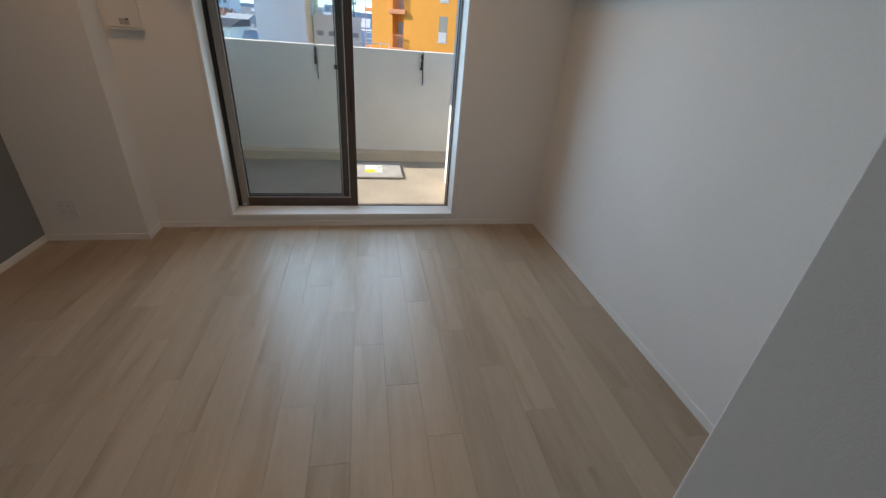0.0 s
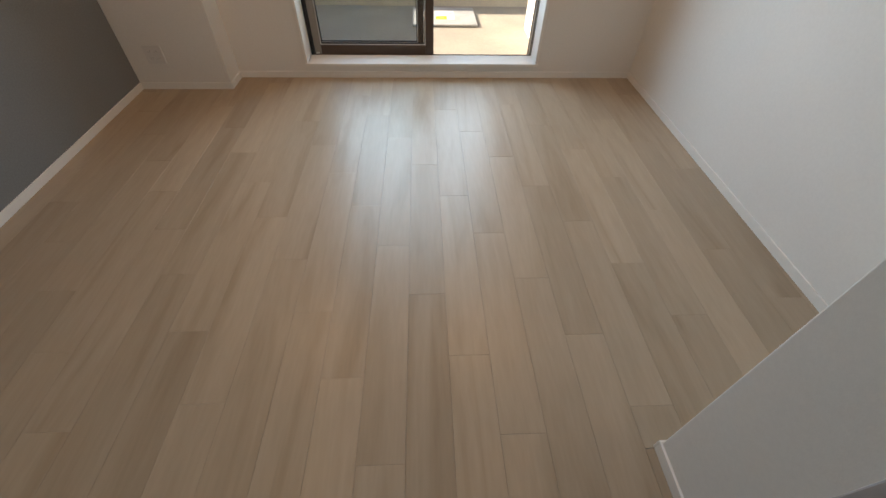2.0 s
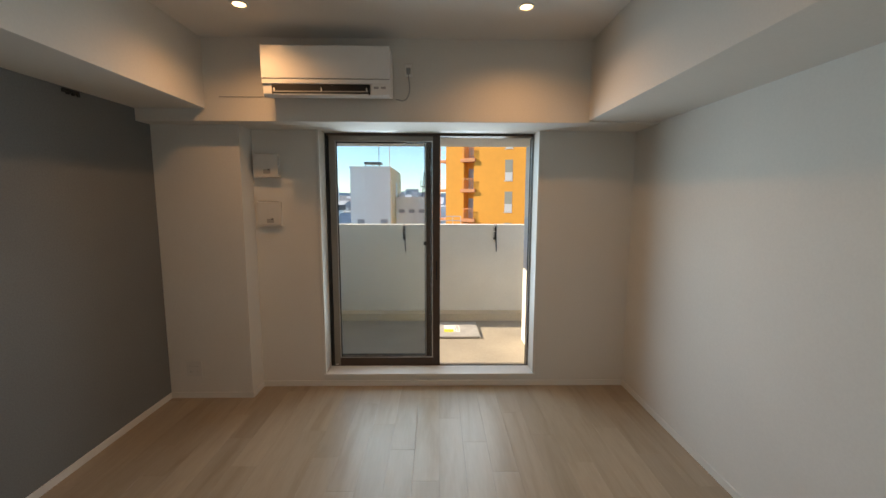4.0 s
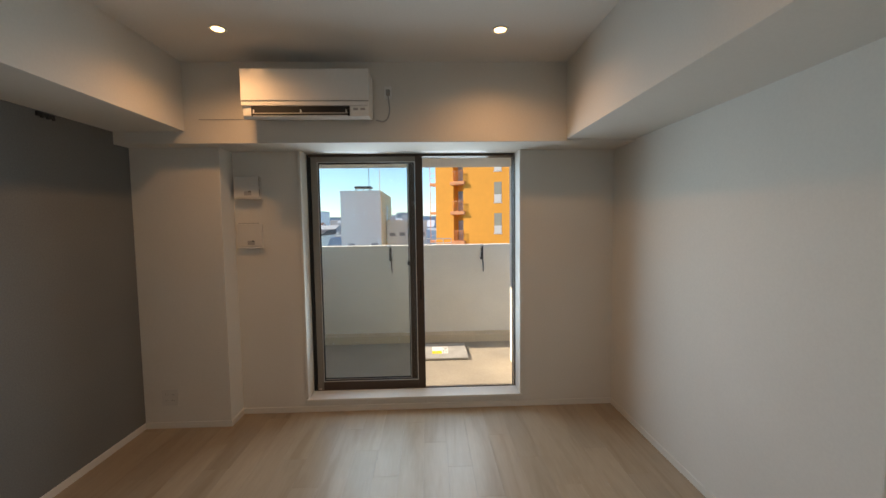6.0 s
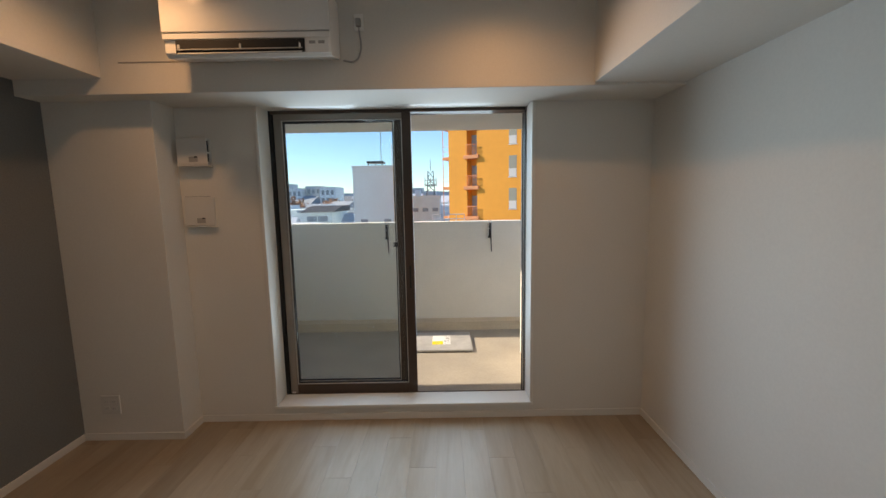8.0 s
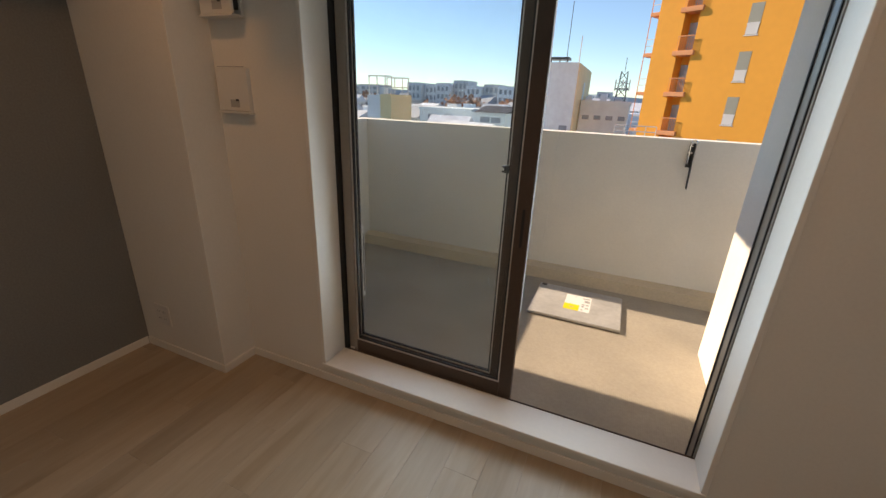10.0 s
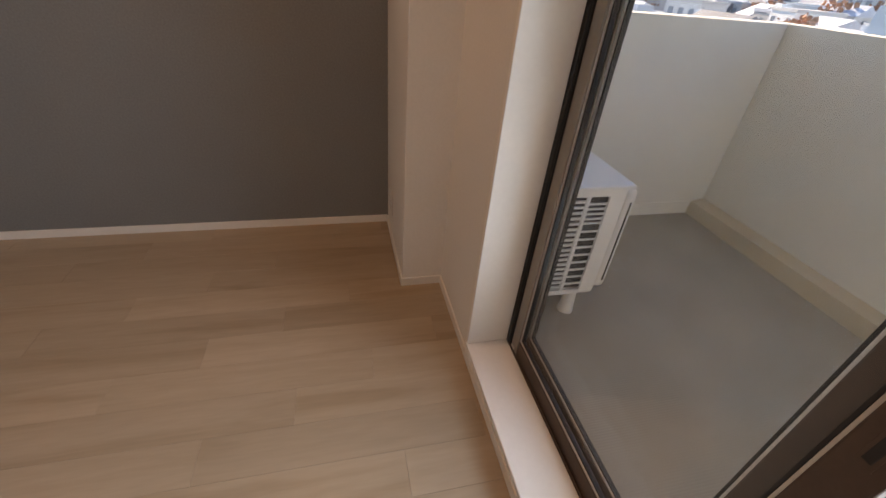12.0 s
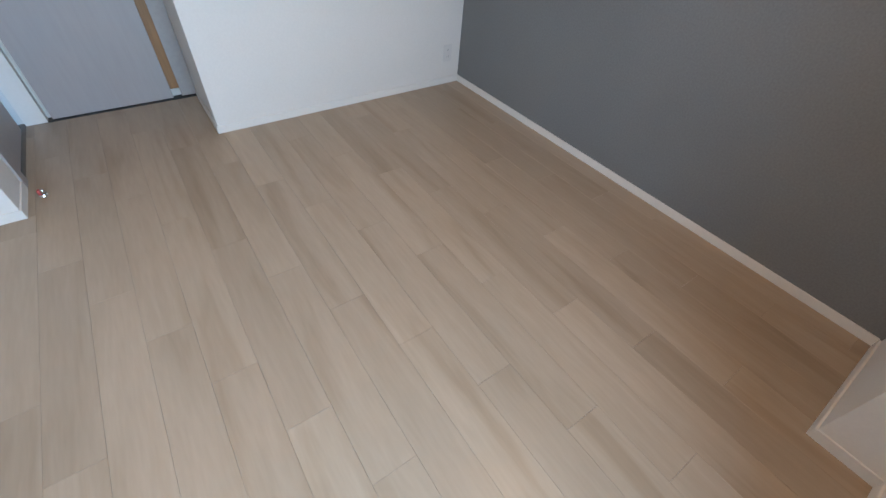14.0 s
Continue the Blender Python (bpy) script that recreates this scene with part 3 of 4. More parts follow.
def power_cord():
    """The unit's cord, looped to its socket on the beam."""
    c = thing("power_cord", 1.88, -0.335, 2.17, "white power cord and plug beside the air conditioner, shade painted in as grey", "cord")
    cu = bpy.data.curves.new("cord", "CURVE")
    cu.dimensions, cu.bevel_depth, cu.bevel_resolution = "3D", 0.0045, 3
    sp = cu.splines.new("BEZIER")
    pts = [(1.77, -0.343, 2.205), (1.83, -0.343, 2.200), (1.858, -0.343, 2.235), (1.858, -0.343, 2.37)]
    sp.bezier_points.add(len(pts) - 1)
    for p, co in zip(sp.bezier_points, pts):
        p.co, p.handle_left_type, p.handle_right_type = co, "AUTO", "AUTO"
    me = bpy.data.meshes.new_from_object(bpy.data.objects.new("tmp", cu))
    # grey on a white cord and plug: the shadow they hang in, as colour
    me.materials.append(M_GREYP)
    ob = new("cable", me)
    ob.parent, ob.matrix_parent_inverse = c, Matrix.Translation(-c.location)
    part("plug", box_bm(1.845, 1.872, -0.372, -0.347, 2.365, 2.405, 0.005), M_GREYP, c)
    part("socket_plate", box_bm(1.833, 1.884, -0.346, -0.335, 2.350, 2.435, 0.004), M_PLASTIC, c)


power_cord()
tagged(part("access_seam", box_bm(0.575, 0.945, -0.3385, -0.335, 2.214, 2.220), M_GREYP), "thin joint line of a panel on the beam", "seam", kind="structure")


def downlight(x, y):
    d = thing("downlight", x, y, CEIL, "round recessed warm downlight in the ceiling", "downlight", group="ceiling downlights")
    ring = bmesh.new()
    prof = [(0.034, 0.0), (0.050, 0.0), (0.050, -0.004), (0.046, -0.006), (0.034, -0.002)]
    n = 32
    vs = [[ring.verts.new((x + r * math.cos(2 * math.pi * i / n), y + r * math.sin(2 * math.pi * i / n), CEIL + z)) for r, z in prof] for i in range(n)]
    for i in range(n):
        for j in range(len(prof)):
            k = (j + 1) % len(prof)
            ring.faces.new((vs[i][j], vs[i][k], vs[(i + 1) % n][k], vs[(i + 1) % n][j]))
    part("trim_ring", ring, M_PLASTIC, d, smooth=True)
    part("lens", cyl_bm((x, y, CEIL - 0.0018), (x, y, CEIL - 0.0005), 0.0335, n=32), M_LAMP, d, "glowing warm lens")


for lx, ly in LAMPS:
    downlight(lx, ly)


def air_vent(xc, z0, z1, opened):
    """A square fresh-air vent; the open one stands out from the wall."""
    w, out = 0.182 / 2, 0.045 if opened else 0.014
    v = thing("air_vent", xc, 0, z0, "white square fresh-air vent, cover pulled open" if opened else "white square fresh-air vent, cover closed", "air vent", group="wall air vents")
    part("backplate", box_bm(xc - w, xc + w, -0.012, 0, z0, z1, 0.002), M_PLATE, v)
    c = part("cover", box_bm(xc - w - 0.002, xc + w + 0.002, -out - 0.008, -out, z0 + 0.012, z1 + 0.002, 0.004), M_PLATE, v)
    if opened:
        part("hood_side", box_bm(xc - w, xc - w + 0.004, -out, -0.012, z0 + 0.02, z1, 0.001), M_PLATE, v)
        part("hood_top", box_bm(xc - w, xc + w - 0.006, -out, -0.012, z1 - 0.006, z1, 0.001), M_PLATE, v)
        # black box painting the shade inside the open cover
        part("filter", box_bm(xc - w + 0.012, xc + w - 0.010, -out + 0.001, -0.013, z0 + 0.03, z1 - 0.012), M_DARK, v, "dark opening at the cover's side")
        part("strut", box_bm(xc + w - 0.012, xc + w, -out, -0.012, (z0 + z1) / 2 - 0.005, (z0 + z1) / 2 + 0.005, 0.001), M_PLATE, v)
    else:
        part("seam", box_bm(xc - w + 0.004, xc + w - 0.02, -0.0135, -0.012, z1 + 0.002, z1 + 0.006), M_GREYP, v)
    part("lip", box_bm(xc - w, xc + w + 0.008, -out - 0.02, 0, z0 + 0.002, z0 + 0.010, 0.002), M_PLATE, v)
    part("grip", box_bm(xc - 0.020, xc + 0.034, -out - 0.0088, -out - 0.0075, z0 + 0.028, z0 + 0.060, 0.0004), M_GREYP, c, "grey recessed grip")
    part("grip_tab", box_bm(xc + 0.014, xc + 0.032, -out - 0.0105, -out - 0.0088, z0 + 0.054, z0 + 0.062, 0.001), M_IRON, c)


air_vent(0.748, 1.695, 1.866, True)
air_vent(0.746, 1.318, 1.508, False)


def wall_outlet(x, y, z, facing, gangs=1):
    o = thing("wall_outlet", x, y, z, "white double power outlet plate on the wall", "outlet", group="wall outlets")
    s = 1 if facing > 0 else -1

    def yy(a, c):
        return (y + min(s * a, s * c), y + max(s * a, s * c))
    half = 0.023 * gangs + 0.013
    part("plate", box_bm(x - half, x + half, *yy(0, 0.007), z - 0.06, z + 0.06, 0.003), M_PLATE, o)
    for g in range(gangs):
        gx = x + 0.046 * (g - (gangs - 1) / 2)
        for dz in (-0.022, 0.022):
            part("socket", box_bm(gx - 0.016, gx + 0.016, *yy(0.007, 0.0085), z + dz - 0.014, z + dz + 0.014, 0.001), M_PLATE, o)
            for dx in (-0.006, 0.006):
                part("slot", box_bm(gx + dx - 0.001, gx + dx + 0.001, *yy(0.0085, 0.0089), z + dz - 0.004, z + dz + 0.004), M_INK, o)


wall_outlet(0.19, -0.196, 0.235, -1, 2)
wall_outlet(0.115, BACK, 0.225, 1)
b = box_bm(0.0, 0.012, -0.88, -0.77, 2.108, 2.132, 0.004)
rod = thing("wall_hook_rail", 0.0, -0.82, 2.1, "small metal hook rail high on the grey wall", "hook rail")
part("rail", b, M_IRON, rod)
for hy in (-0.86, -0.825, -0.79):
    part("hook", box_bm(0.012, 0.024, hy - 0.006, hy + 0.006, 2.098, 2.115, 0.002), M_IRON, rod)

# ---- the passage ----
d = thing("door_1", 2.2, HALL_BACK, 0.0, "pale grey sliding door closed at the passage's end", "door", kind="structure")
part("door_panel", box_bm(1.925, 2.575, HALL_BACK - 0.035, HALL_BACK, 0.008, 2.03, 0.003), M_DOOR, d)
part("edge_strip", box_bm(1.872, 1.925, HALL_BACK - 0.030, HALL_BACK - 0.004, 0.065, 2.03, 0.002), M_WOODSTRIP, d, "brown wooden strip")
part("door_stile", box_bm(1.782, 1.872, HALL_BACK - 0.035, HALL_BACK - 0.008, 0.008, 2.03, 0.002), M_GREYP, d, "darker grey stile")
part("threshold", box_bm(1.785, 2.600, HALL_BACK - 0.045, HALL_BACK + 0.012, -0.004, 0.004, 0.001), M_IRON, d, "dark floor groove")
part("door_frame", box_bm(2.600, 2.704, HALL_BACK - 0.04, HALL_BACK + 0.012, 0.0, 2.06, 0.003), M_TRIM, d, "white frame post")
part("door_frame", box_bm(1.785, 2.600, HALL_BACK - 0.04, HALL_BACK + 0.012, 2.03, 2.08, 0.003), M_TRIM, d, "white frame head")
part("lintel", box_bm(1.781, 2.705, HALL_BACK - 0.05, HALL_BACK, 2.08, 2.6), M_WALL, d)
d = thing("door_2", 2.705, -3.3, 0.0, "pale grey hinged door closed beside the passage", "door", kind="structure")
part("door_panel", box_bm(2.722, 2.757, -3.60, -3.035, 0.006, 2.02, 0.003), M_DOOR, d)
part("door_frame", box_bm(2.695, 2.78, -3.03, -2.957, 0.0, 2.06, 0.004), M_DOOR, d, "pale grey door casing")
part("door_frame", box_bm(2.695, 2.78, -3.60, -3.03, 2.02, 2.06, 0.004), M_DOOR, d, "pale grey door casing")
h = part("handle", cyl_bm((2.722, -3.09, 0.98), (2.67, -3.09, 0.98), 0.010), M_IRON, d, "dark lever handle")
part("lever", box_bm(2.660, 2.676, -3.20, -3.08, 0.972, 0.990, 0.004), M_IRON, h)

st = thing("door_stop", 2.638, -2.865, 0.0, "small chrome floor door stop with red rubber", "door stop")
part("base", cyl_bm((2.638, -2.865, 0), (2.638, -2.865, 0.008), 0.020, 0.017, 20), M_CHROME, st)
part("post", box_bm(2.626, 2.640, -2.876, -2.852, 0.008, 0.032, 0.005), M_CHROME, st)
part("rubber", box_bm(2.6405, 2.653, -2.877, -2.851, 0.008, 0.030, 0.004), M_RED, st, "red rubber buffer")

# ---- the city outside ----
GZ = -15.0
g = box_bm(-2500, 2500, -2500, 3000, GZ - 1, GZ)
structure("ground", g, M_GROUND, "grey city ground far below the balcony", "ground")
structure("own_building", box_bm(-6, 12, 0.28, 2.15, GZ, BF - 0.25), M_RENDER, "rendered lower storeys of the building", "facade")


def far_window(parent, x, y, z, w, h, name="window"):
    p = part(name, box_bm(x - w / 2, x + w / 2, y - 0.06, y + 0.05, z, z + h), M_PANE, parent)
    return p


def orange_tower():
    """Orange apartment block: stair landings at its corner, recessed doorways with balconettes, barred windows."""
    t = thing("orange_building", 5.2, 38, GZ, "tall orange apartment building with reddish balconettes", "building")
    y = 38.0
    x0, x1 = 2.6, 15.5
    part("wall", box_bm(x0, 4.65, y, y + 5, GZ, 21.0), M_ORANGE, t)
    part("wall", box_bm(5.75, x1, y, y + 5, GZ, 21.0), M_ORANGE, t)
    part("recess_back", box_bm(4.65, 5.75, y + 1.0, y + 5, GZ, 21.0), M_ORANGE, t)
    part("roof", box_bm(x0 - 0.2, x1 + 0.2, y - 0.2, y + 5.2, 21.0, 21.5), M_ORSLAB, t)
    for k in range(-4, 7):
        z = -0.35 + 3.0 * k
        part("balcony", box_bm(4.36, 5.98, y - 0.22, y + 1.0, z - 0.35, z, 0.03), M_ORSLAB, t)
        rail = part("railing", box_bm(4.60, 5.78, y - 0.20, y - 0.16, z + 0.98, z + 1.04), M_ORSLAB, t)
        for i in range(9):
            bx = 4.62 + i * 1.14 / 8
            part("bar", box_bm(bx - 0.012, bx + 0.012, y - 0.19, y - 0.17, z, z + 0.98), M_ORSLAB, rail)
        part("door", box_bm(4.75, 5.5, y + 0.93, y + 0.995, z, z + 2.05), M_PANE, t, "dark doorway")
        wz = z + 0.75
        w = part("window", box_bm(9.06, 9.82, y - 0.012, y + 0.02, wz, wz + 1.95), M_PANE_L, t, "pale window with a cross bar")
        part("lower_pane", box_bm(9.08, 9.80, y - 0.02, y - 0.012, wz + 0.03, wz + 0.66), M_RAIL, w, "pale frosted lower pane")
        part("cross_bar", box_bm(9.06, 9.82, y - 0.035, y - 0.012, wz + 0.66, wz + 0.76), M_RAIL, w)
        part("sill", box_bm(9.0, 9.88, y - 0.03, y - 0.001, wz - 0.07, wz - 0.002), M_RAIL, w)
        w = part("window", box_bm(12.70, 13.42, y - 0.012, y + 0.02, wz, wz + 1.95), M_PANE_L, t, "pale window with a cross bar")
        part("cross_bar", box_bm(12.70, 13.42, y - 0.035, y - 0.012, wz + 0.66, wz + 0.76), M_RAIL, w)
        ld = part("landing", box_bm(1.75, 2.58, y + 0.2, y + 3.0, z - 0.28, z, 0.03), M_ORSLAB, t)
        for zz in (0.5, 1.0):
            part("rail", box_bm(1.78, 2.58, y + 0.22, y + 0.26, z + zz, z + zz + 0.05), M_RAIL, ld)
        part("post", box_bm(1.78, 1.83, y + 0.22, y + 0.27, z, z + 2.72), M_ORSLAB, ld)
    t.rotation_euler = (0, 0, radians(-30))
    return t


orange_tower()


def white_block():
    t = thing("white_building", -6.8, 52, GZ, "white apartment block with a side painted warm-lit and rooftop plant", "building")
    part("wall", box_bm(-9.2, -4.02, 50, 64, GZ, 5.6), M_WHITEB, t)
    # this side's warm light is put into its colour
    part("side_wall", box_bm(-4.02, -3.9, 50.0, 64, GZ, 5.75), M_WARMSIDE, t, "side wall with warm light painted in as cream")
    part("parapet", box_bm(-9.3, -4.02, 49.88, 50.08, 5.6, 5.8), M_WHITEB, t)
    pl = part("rooftop_plant", box_bm(-7.7, -5.5, 52, 54, 6.3, 6.55), M_IRON, t, "dark rooftop solar rack")
    for px in (-7.6, -6.6, -5.7):
        part("leg", box_bm(px, px + 0.1, 52.2, 52.3, 5.6, 6.3), M_IRON, pl)
    part("slot_window", box_bm(-3.9, -3.84, 56, 57.2, -1.0, 4.0), M_WHITEB, t)
    for k in range(5):
        z = -1.8 - 3 * k
        far_window(t, -4.9, 50, z, 0.9, 0.8)
        far_window(t, -7.9, 50, z, 0.9, 0.8)
    part("aerial", cyl_bm((-4.2, 51, 5.6), (-4.2, 51, 8.6), 0.05, n=8), M_RAIL, t)
    part("aerial", cyl_bm((-5.6, 51, 5.6), (-5.6, 51, 12.0), 0.035, n=8), M_IRON, t)
    # lower annex
    t2 = thing("annex_building", -2.2, 54, GZ, "low white annex with small windows", "building")
    part("wall", box_bm(-3.8, 1.9, 55, 70, GZ, 1.55), M_WHITEB, t2)
    part("parapet", box_bm(-3.8, 2.0, 54.9, 70.1, 1.55, 1.95), M_WHITEB, t2)
    for i in range(4):
        far_window(t2, -3.0 + i * 1.4, 55, -0.3, 0.8, 0.5)
    for i in range(3):
        part("roof_unit", box_bm(-3.6 + i * 1.8, -2.8 + i * 1.8, 58, 59, 1.9, 2.5 + 0.3 * (i % 2)), M_GREYB, t2)


white_block()


def mast():
    t = thing("antenna_mast", -0.6, 95, GZ, "steel lattice antenna mast with a platform", "mast")
    x, y, zt = -0.5, 95.0, 8.0
    for sx, sy in ((-1, -1), (1, -1), (1, 1), (-1, 1)):
        part("leg", cyl_bm((x + sx * 1.1, y + sy * 1.1, 0), (x + sx * 0.6, y + sy * 0.6, zt), 0.09, n=6), M_IRON, t)
    part("base_block", box_bm(x - 6, x + 6, y - 2, y + 6, GZ, 0.0), M_GREYB, t)
    for k in range(5):
        z0, z1 = k * 1.6, k * 1.6 + 1.6
        w0, w1 = 1.1 - 0.0625 * z0, 1.1 - 0.0625 * z1
        part("brace", cyl_bm((x - w0, y - w0, z0), (x + w1, y - w1, z1), 0.06, n=6), M_IRON, t)
        part("brace", cyl_bm((x + w0, y - w0, z0), (x - w1, y - w1, z1), 0.06, n=6), M_IRON, t)
    part("platform", box_bm(x - 1.4, x + 1.4, y - 1.4, y + 1.4, 4.6, 4.8), M_IRON, t)
    part("platform_rail", box_bm(x - 1.4, x + 1.4, y - 1.4, y - 1.3, 5.7, 5.8), M_IRON, t)
    for i in range(5):
        part("antenna", box_bm(x - 1.4 + i * 0.65, x - 1.2 + i * 0.65, y - 1.55, y - 1.4, 4.3, 6.4), M_RAIL, t)
    part("spike", cyl_bm((x, y, zt), (x, y, zt + 2.5), 0.06, n=6), M_IRON, t)


mast()


def fence_frame():
    t = thing("roof_railing", 2.9, 34, GZ, "white tubular railing on a rooftop beyond the parapet", "railing")
    part("roof_block", box_bm(1.0, 4.6, 33.5, 36.5, GZ, -0.95), M_WHITEB, t)
    for z in (-0.35, 0.05):
        part("tube", cyl_bm((1.3, 34, z), (4.2, 34, z), 0.035, n=8), M_RAIL, t)
    for i in range(5):
        part("post", cyl_bm((1.3 + i * 0.725, 34, -0.95), (1.3 + i * 0.725, 34, 0.05), 0.03, n=8), M_RAIL, t)


fence_frame()


def slab_block(name, x0, x1, y, ztop, steps, label):
    """A long far apartment block with a stepped roofline and rows of windows."""
    t = thing(name, (x0 + x1) / 2, y, GZ, label, "building")
    n = len(steps)
    w = (x1 - x0) / n
    for i, dz in enumerate(steps):
        a = x0 + i * w
        part("wall", box_bm(a, a + w - 0.3, y + (i % 2) * 3, y + 14, GZ, ztop + dz), M_GREYB, t)
        for r in range(3):
            for c in range(3):
                far_window(t, a + w * (0.2 + 0.28 * c), y + (i % 2) * 3, ztop + dz - 3.0 - 3.0 * r, w * 0.16, 1.7)
    return t


slab_block("apartment_building", -86, -40, 160, 7.0, (0.3, -0.2, 0.4, 1.6, -0.4, 0.4, -0.2), "long grey apartment building on the skyline")
slab_block("apartment_building", -230, -150, 240, 8.0, (0, 0.5, -0.6, 0.2, 0.4), "long grey apartment building on the skyline")
slab_block("apartment_building", -60, -2, 300, 9.0, (0, -2.0, 1.5, -1.0, 0.6, -2), "far grey buildings on the skyline")


def rack_building():
    t = thing("rooftop_frame_building", -19.0, 34, GZ, "narrow building with painted lit and shaded sides, steel frame on its roof", "building")
    # shaded side painted grey, lit side painted cream
    part("wall", box_bm(-21.4, -19.9, 34, 38, GZ, 1.5), M_GREYB, t)
    part("side_wall", box_bm(-19.9, -18.7, 33.9, 38, GZ, 1.6), M_WARMSIDE, t)
    for x in (-21.3, -20.4, -19.5, -18.8):
        for y in (34.2, 37.5):
            part("post", cyl_bm((x, y, 1.5), (x, y, 3.2), 0.05, n=6), M_RAIL, t)
    for z in (2.3, 3.2):
        for y in (34.2, 37.5):
            part("beam", box_bm(-21.35, -18.75, y - 0.05, y + 0.05, z - 0.05, z + 0.05), M_RAIL, t)


rack_building()


def house(x, y, w, dpt, ztop, turn, gabled, rng):
    """A low town house: walls, roof, some windows."""
    t = thing("house", x, y, GZ, "pale low town house with grey roof" if gabled else "pale flat-roofed town building", "house", group="town houses")
    part("wall", box_bm(x - w / 2, x + w / 2, y - dpt / 2, y + dpt / 2, GZ, ztop), M_HOUSE, t)
    if gabled:
        hgt = 0.28 * dpt
        part("roof", prism_bm([(y - dpt / 2 - 0.5, ztop), (y + dpt / 2 + 0.5, ztop), (y, ztop + hgt)], "x", x - w / 2 - 0.4, x + w / 2 + 0.4), M_ROOF, t)
    else:
        part("roof", box_bm(x - w / 2 - 0.15, x + w / 2 + 0.15, y - dpt / 2 - 0.15, y + dpt / 2 + 0.15, ztop, ztop + 0.5), M_ROOF if rng.random() < 0.4 else M_HOUSE, t)
        if rng.random() < 0.6:
            part("roof_unit", box_bm(x - w * 0.2, x + w * 0.1, y - 1, y + 1, ztop + 0.5, ztop + 1.6), M_GREYB, t)
    for r in range(2):
        for c in range(3):
            if rng.random() < 0.8:
                far_window(t, x + w * (-0.3 + 0.3 * c), y - dpt / 2, ztop - 2.0 - 3.0 * r, w * 0.14, 1.1)
    t.rotation_euler = (0, 0, turn)


rng = random.Random(5)
for ring, (r0, r1, n) in enumerate(((40, 60, 24), (60, 95, 46), (95, 150, 60), (150, 260, 64))):
    for i in range(n):
        az = radians(-96 + 96 * (i + rng.random() * 0.7) / n)
        r = rng.uniform(r0, r1)
        x, y = 2 + r * math.sin(az), -1 + r * math.cos(az)
        if y < 12 or (-10.5 < x < 3 and 42 < y < 72) or (-23 < x < -17 and 30 < y < 40):
            continue
        s = (0.8, 0.85, 1.0, 1.5)[ring]
        house(x, y, rng.uniform(6, 12) * s, rng.uniform(6, 9) * s, (-6.0, -3.6, -2.6, -2.2)[ring] + (2.0, 1.9, 2.4, 3.0)[ring] * rng.random(),
              rng.uniform(-0.5, 0.3), rng.random() < 0.5, rng)


def low_office():
    """A long low white building with two dark windows and a dark lean-to roof."""
    t = thing("low_office", -24.5, 68, GZ, "low white flat building with dark windows and roof", "building")
    part("wall", box_bm(-33, -17, 68, 80, GZ, -0.5), M_WHITEB, t)
    part("parapet", box_bm(-33.2, -23, 67.8, 80, -0.5, -0.1), M_WHITEB, t)
    part("roof", prism_bm([(67.5, -0.5), (74, 0.5), (80, 0.5), (80, -0.5)], "x", -22.5, -16.6), M_INK, t, "dark pitched roof")
    for wx in (-30.5, -27.3, -20.5, -18.6):
        far_window(t, wx, 68, -2.1, 1.7, 0.9)


low_office()


def tree(x, y, h, rng):
    """A tapered trunk, limbs, and a crown of many small leaf clumps."""
    t = thing("tree", x, y, GZ, "reddish-brown autumn tree between the houses", "tree", group="autumn trees")
    trunk = cyl_bm((x, y, GZ), (x, y, GZ + h * 0.6), 0.35, 0.18, 8)
    for i in range(5):
        a = rng.uniform(0, 6.28)
        cyl_bm((x, y, GZ + h * (0.4 + 0.04 * i)), (x + 2.2 * math.cos(a), y + 2.2 * math.sin(a), GZ + h * (0.68 + 0.05 * i)), 0.12, 0.05, 6, bm=trunk)
    part("trunk", trunk, M_BARK, t)
    verts, faces = [], []
    for i in range(420):
        a, u, q = rng.uniform(0, 6.28), rng.uniform(-1, 1), rng.random() ** 0.45
        rad = 0.30 * h * (0.8 + 0.35 * math.sin(3 * a + x))
        c = Vector((x + rad * q * math.cos(a) * math.sqrt(1 - u * u), y + rad * q * math.sin(a) * math.sqrt(1 - u * u), GZ + h * 0.74 + 0.26 * h * q * u))
        e = Euler((rng.uniform(0, 6), rng.uniform(0, 6), rng.uniform(0, 6))).to_matrix()
        s = rng.uniform(0.25, 0.6)
        k = len(verts)
        verts += [tuple(c + e @ Vector(p) * s) for p in ((-1, -0.6, 0), (1, -0.6, 0.3), (0.8, 0.7, -0.2), (-0.9, 0.6, 0.2))]
        faces.append((k, k + 1, k + 2, k + 3))
    me = bpy.data.meshes.new("crown")
    me.from_pydata(verts, [], faces)
    me.materials.append(M_LEAF)
    ob = new("crown", me)
    ob.parent, ob.matrix_parent_inverse = t, Matrix.Translation(-t.location)


for az, r, h in ((-37, 120, 17.5), (-34, 150, 18), (-31, 140, 17.5), (-26, 120, 16), (-22.5, 145, 18), (-20, 140, 18), (-16, 130, 16.5), (-15, 150, 17.5),
                 (-42, 140, 17), (-47, 170, 18), (-55, 120, 17), (-62, 140, 17), (-28, 200, 18), (-18, 110, 14), (-70, 130, 17), (-39, 90, 15)):
    tree(2 + r * math.sin(radians(az)), -1 + r * math.cos(radians(az)), h, rng)

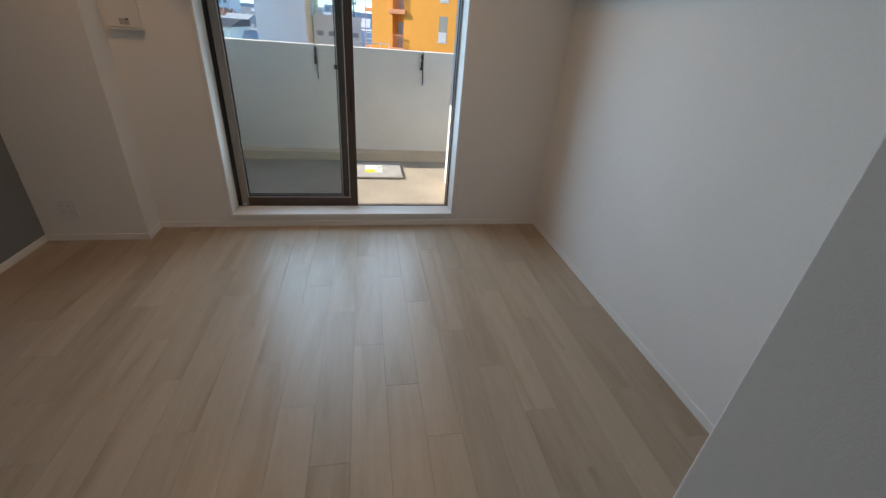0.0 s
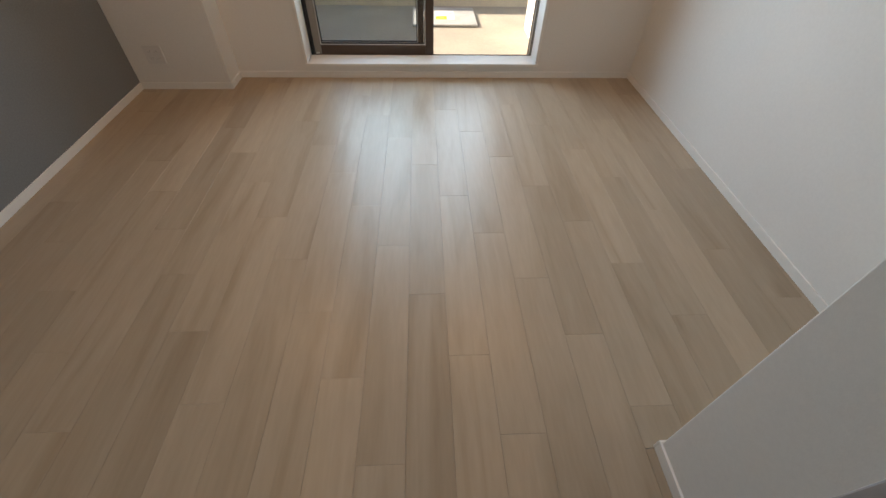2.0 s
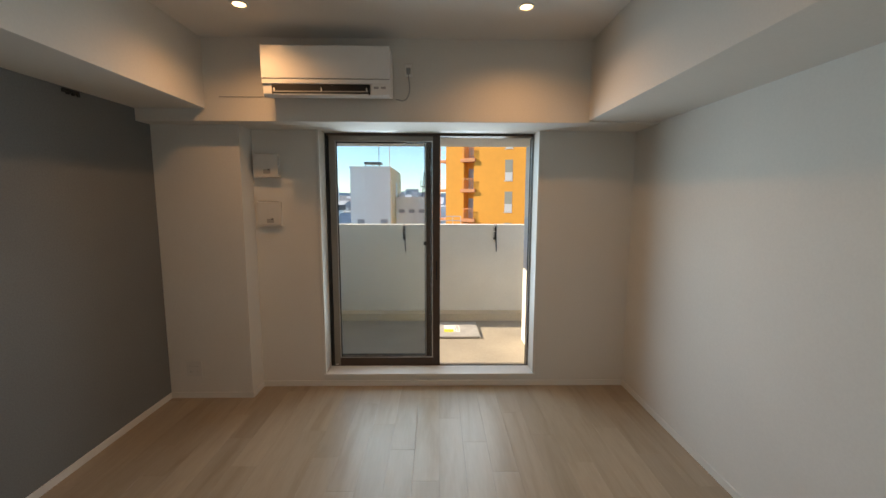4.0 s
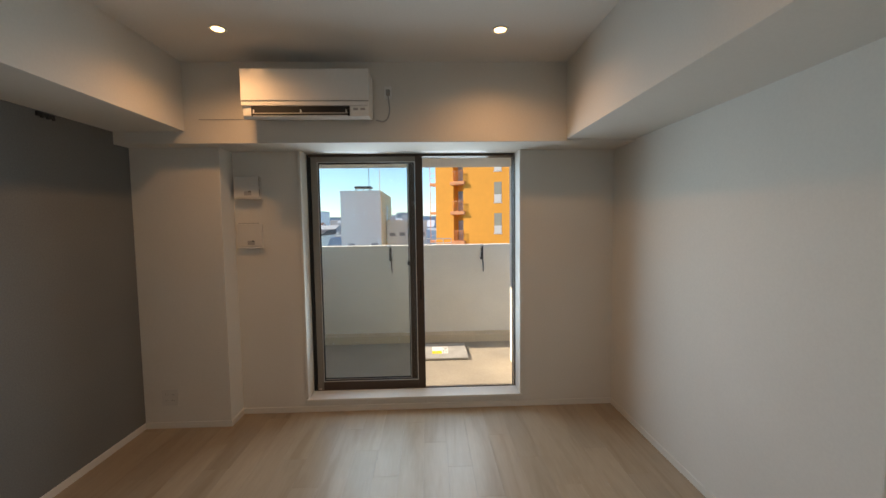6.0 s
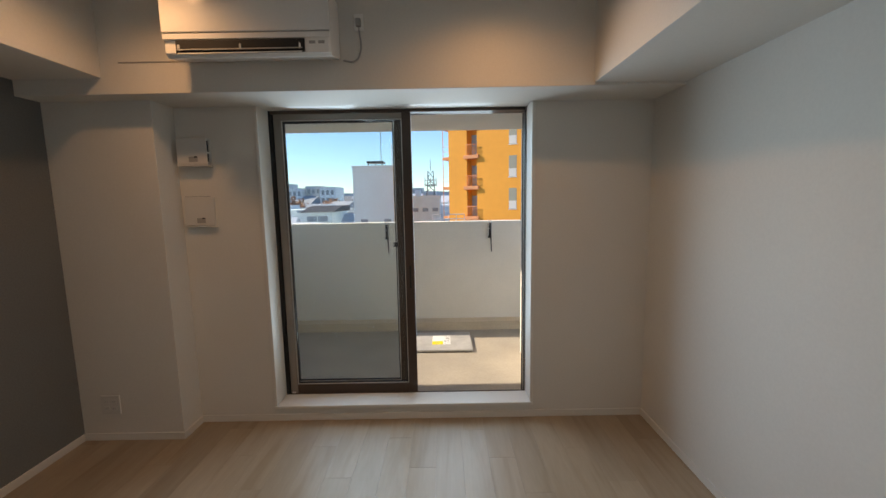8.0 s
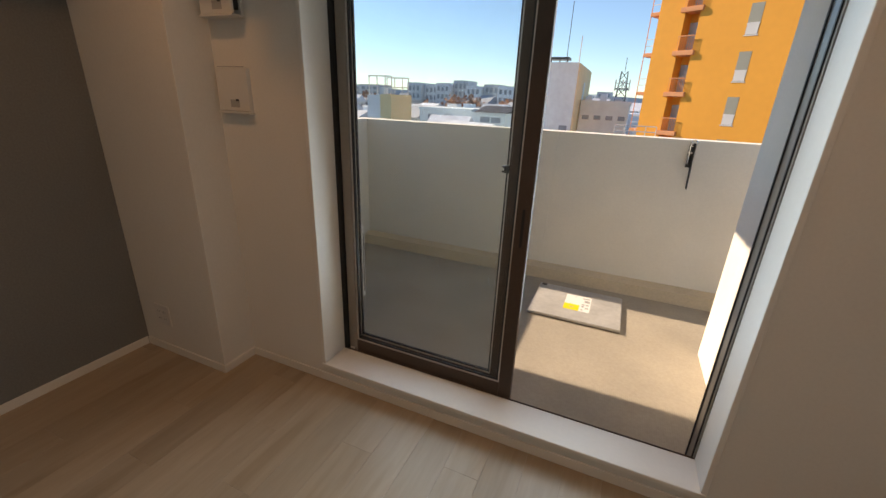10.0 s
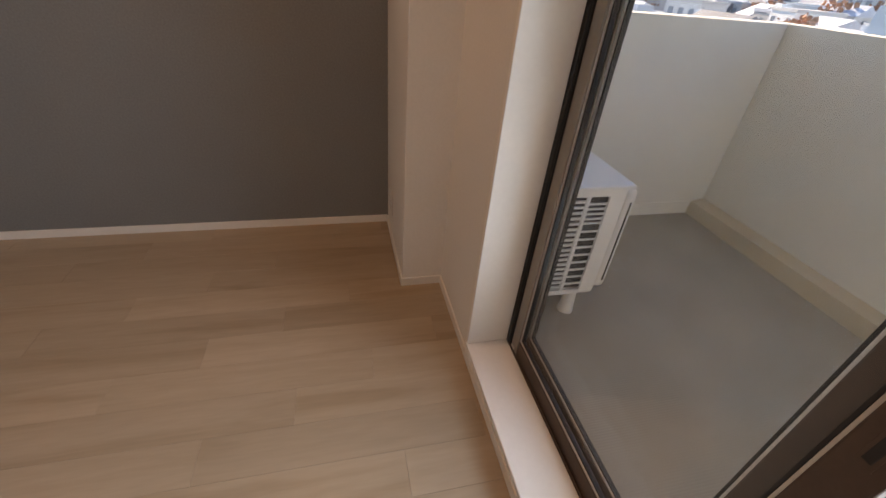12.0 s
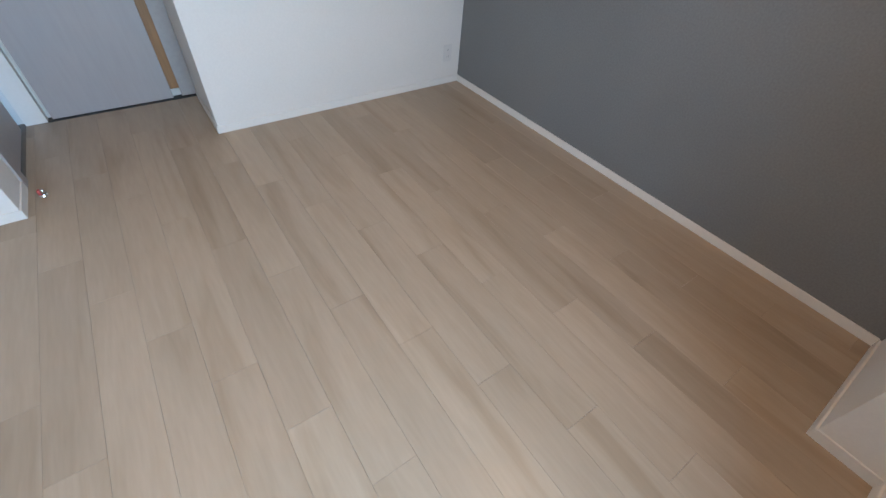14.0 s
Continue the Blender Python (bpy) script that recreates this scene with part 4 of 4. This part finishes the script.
# hill strip on the horizon, its haze painted as surface colour
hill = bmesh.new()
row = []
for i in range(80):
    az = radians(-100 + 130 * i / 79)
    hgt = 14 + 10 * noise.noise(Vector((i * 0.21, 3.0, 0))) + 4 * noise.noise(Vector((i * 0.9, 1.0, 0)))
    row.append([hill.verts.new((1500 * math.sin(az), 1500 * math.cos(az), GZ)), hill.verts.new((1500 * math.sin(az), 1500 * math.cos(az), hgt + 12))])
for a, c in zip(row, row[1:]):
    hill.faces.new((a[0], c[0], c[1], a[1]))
tagged(part("backdrop", hill, M_HILL_HAZE), "low hills on the horizon, haze painted in as blue", "backdrop", kind="structure")

# ---- floor planks, last ----
PITCH, LONG, GAP = 0.1503, 0.926, 0.0005
plank_meshes = {}


def plank_mesh(length, width):
    """A board with eased edges, shared by all of its size."""
    key = (round(length, 3), round(width, 3))
    if key not in plank_meshes:
        w, h, c = (width - GAP) / 2, (length - GAP) / 2, 0.0004
        lo, hi = -0.007, 0.0
        v = [(-w, -h, lo), (w, -h, lo), (w, h, lo), (-w, h, lo), (-w, -h, hi - c), (w, -h, hi - c), (w, h, hi - c), (-w, h, hi - c),
             (-w + c, -h + c, hi), (w - c, -h + c, hi), (w - c, h - c, hi), (-w + c, h - c, hi)]
        f = [(0, 3, 2, 1), (8, 9, 10, 11)]
        for k in range(4):
            j = (k + 1) % 4
            f += [(k, j, j + 4, k + 4), (k + 4, j + 4, j + 8, k + 8)]
        me = bpy.data.meshes.new("plank")
        me.from_pydata(v, [], f)
        me.materials.append(M_PLANK)
        plank_meshes[key] = me
    return plank_meshes[key]


def lay(a, c, y_near, y_far, k):
    """One course of boards between two ends, with the joints stepping from course to course."""
    j = -2.44 - 0.2835 * k
    while j > -4.6:
        j -= LONG
    while j < y_far:
        lo, hi = max(j, y_near), min(j + LONG, y_far)
        if hi - lo > 0.02:
            ob = new("plank", plank_mesh(hi - lo, c - a))
            ob.location = ((a + c) / 2, (lo + hi) / 2, 0)
            ob.parent = floor
        j += LONG


for k in range(-11, 14):
    a, c = max(1.616 + PITCH * k, 0.0), min(1.616 + PITCH * (k + 1), ROOM_W)
    if c - a < 0.02:
        continue
    if a < 2.705 < c:
        lay(a, c, -2.705, 0.0, k)
        lay(a, 2.705, HALL_BACK + 0.012, -2.706, k)
    else:
        lay(a, c, HALL_BACK + 0.012 if 1.7 < a < 2.7 else (BACK if a < 1.7 else -2.705), 0.0, k)
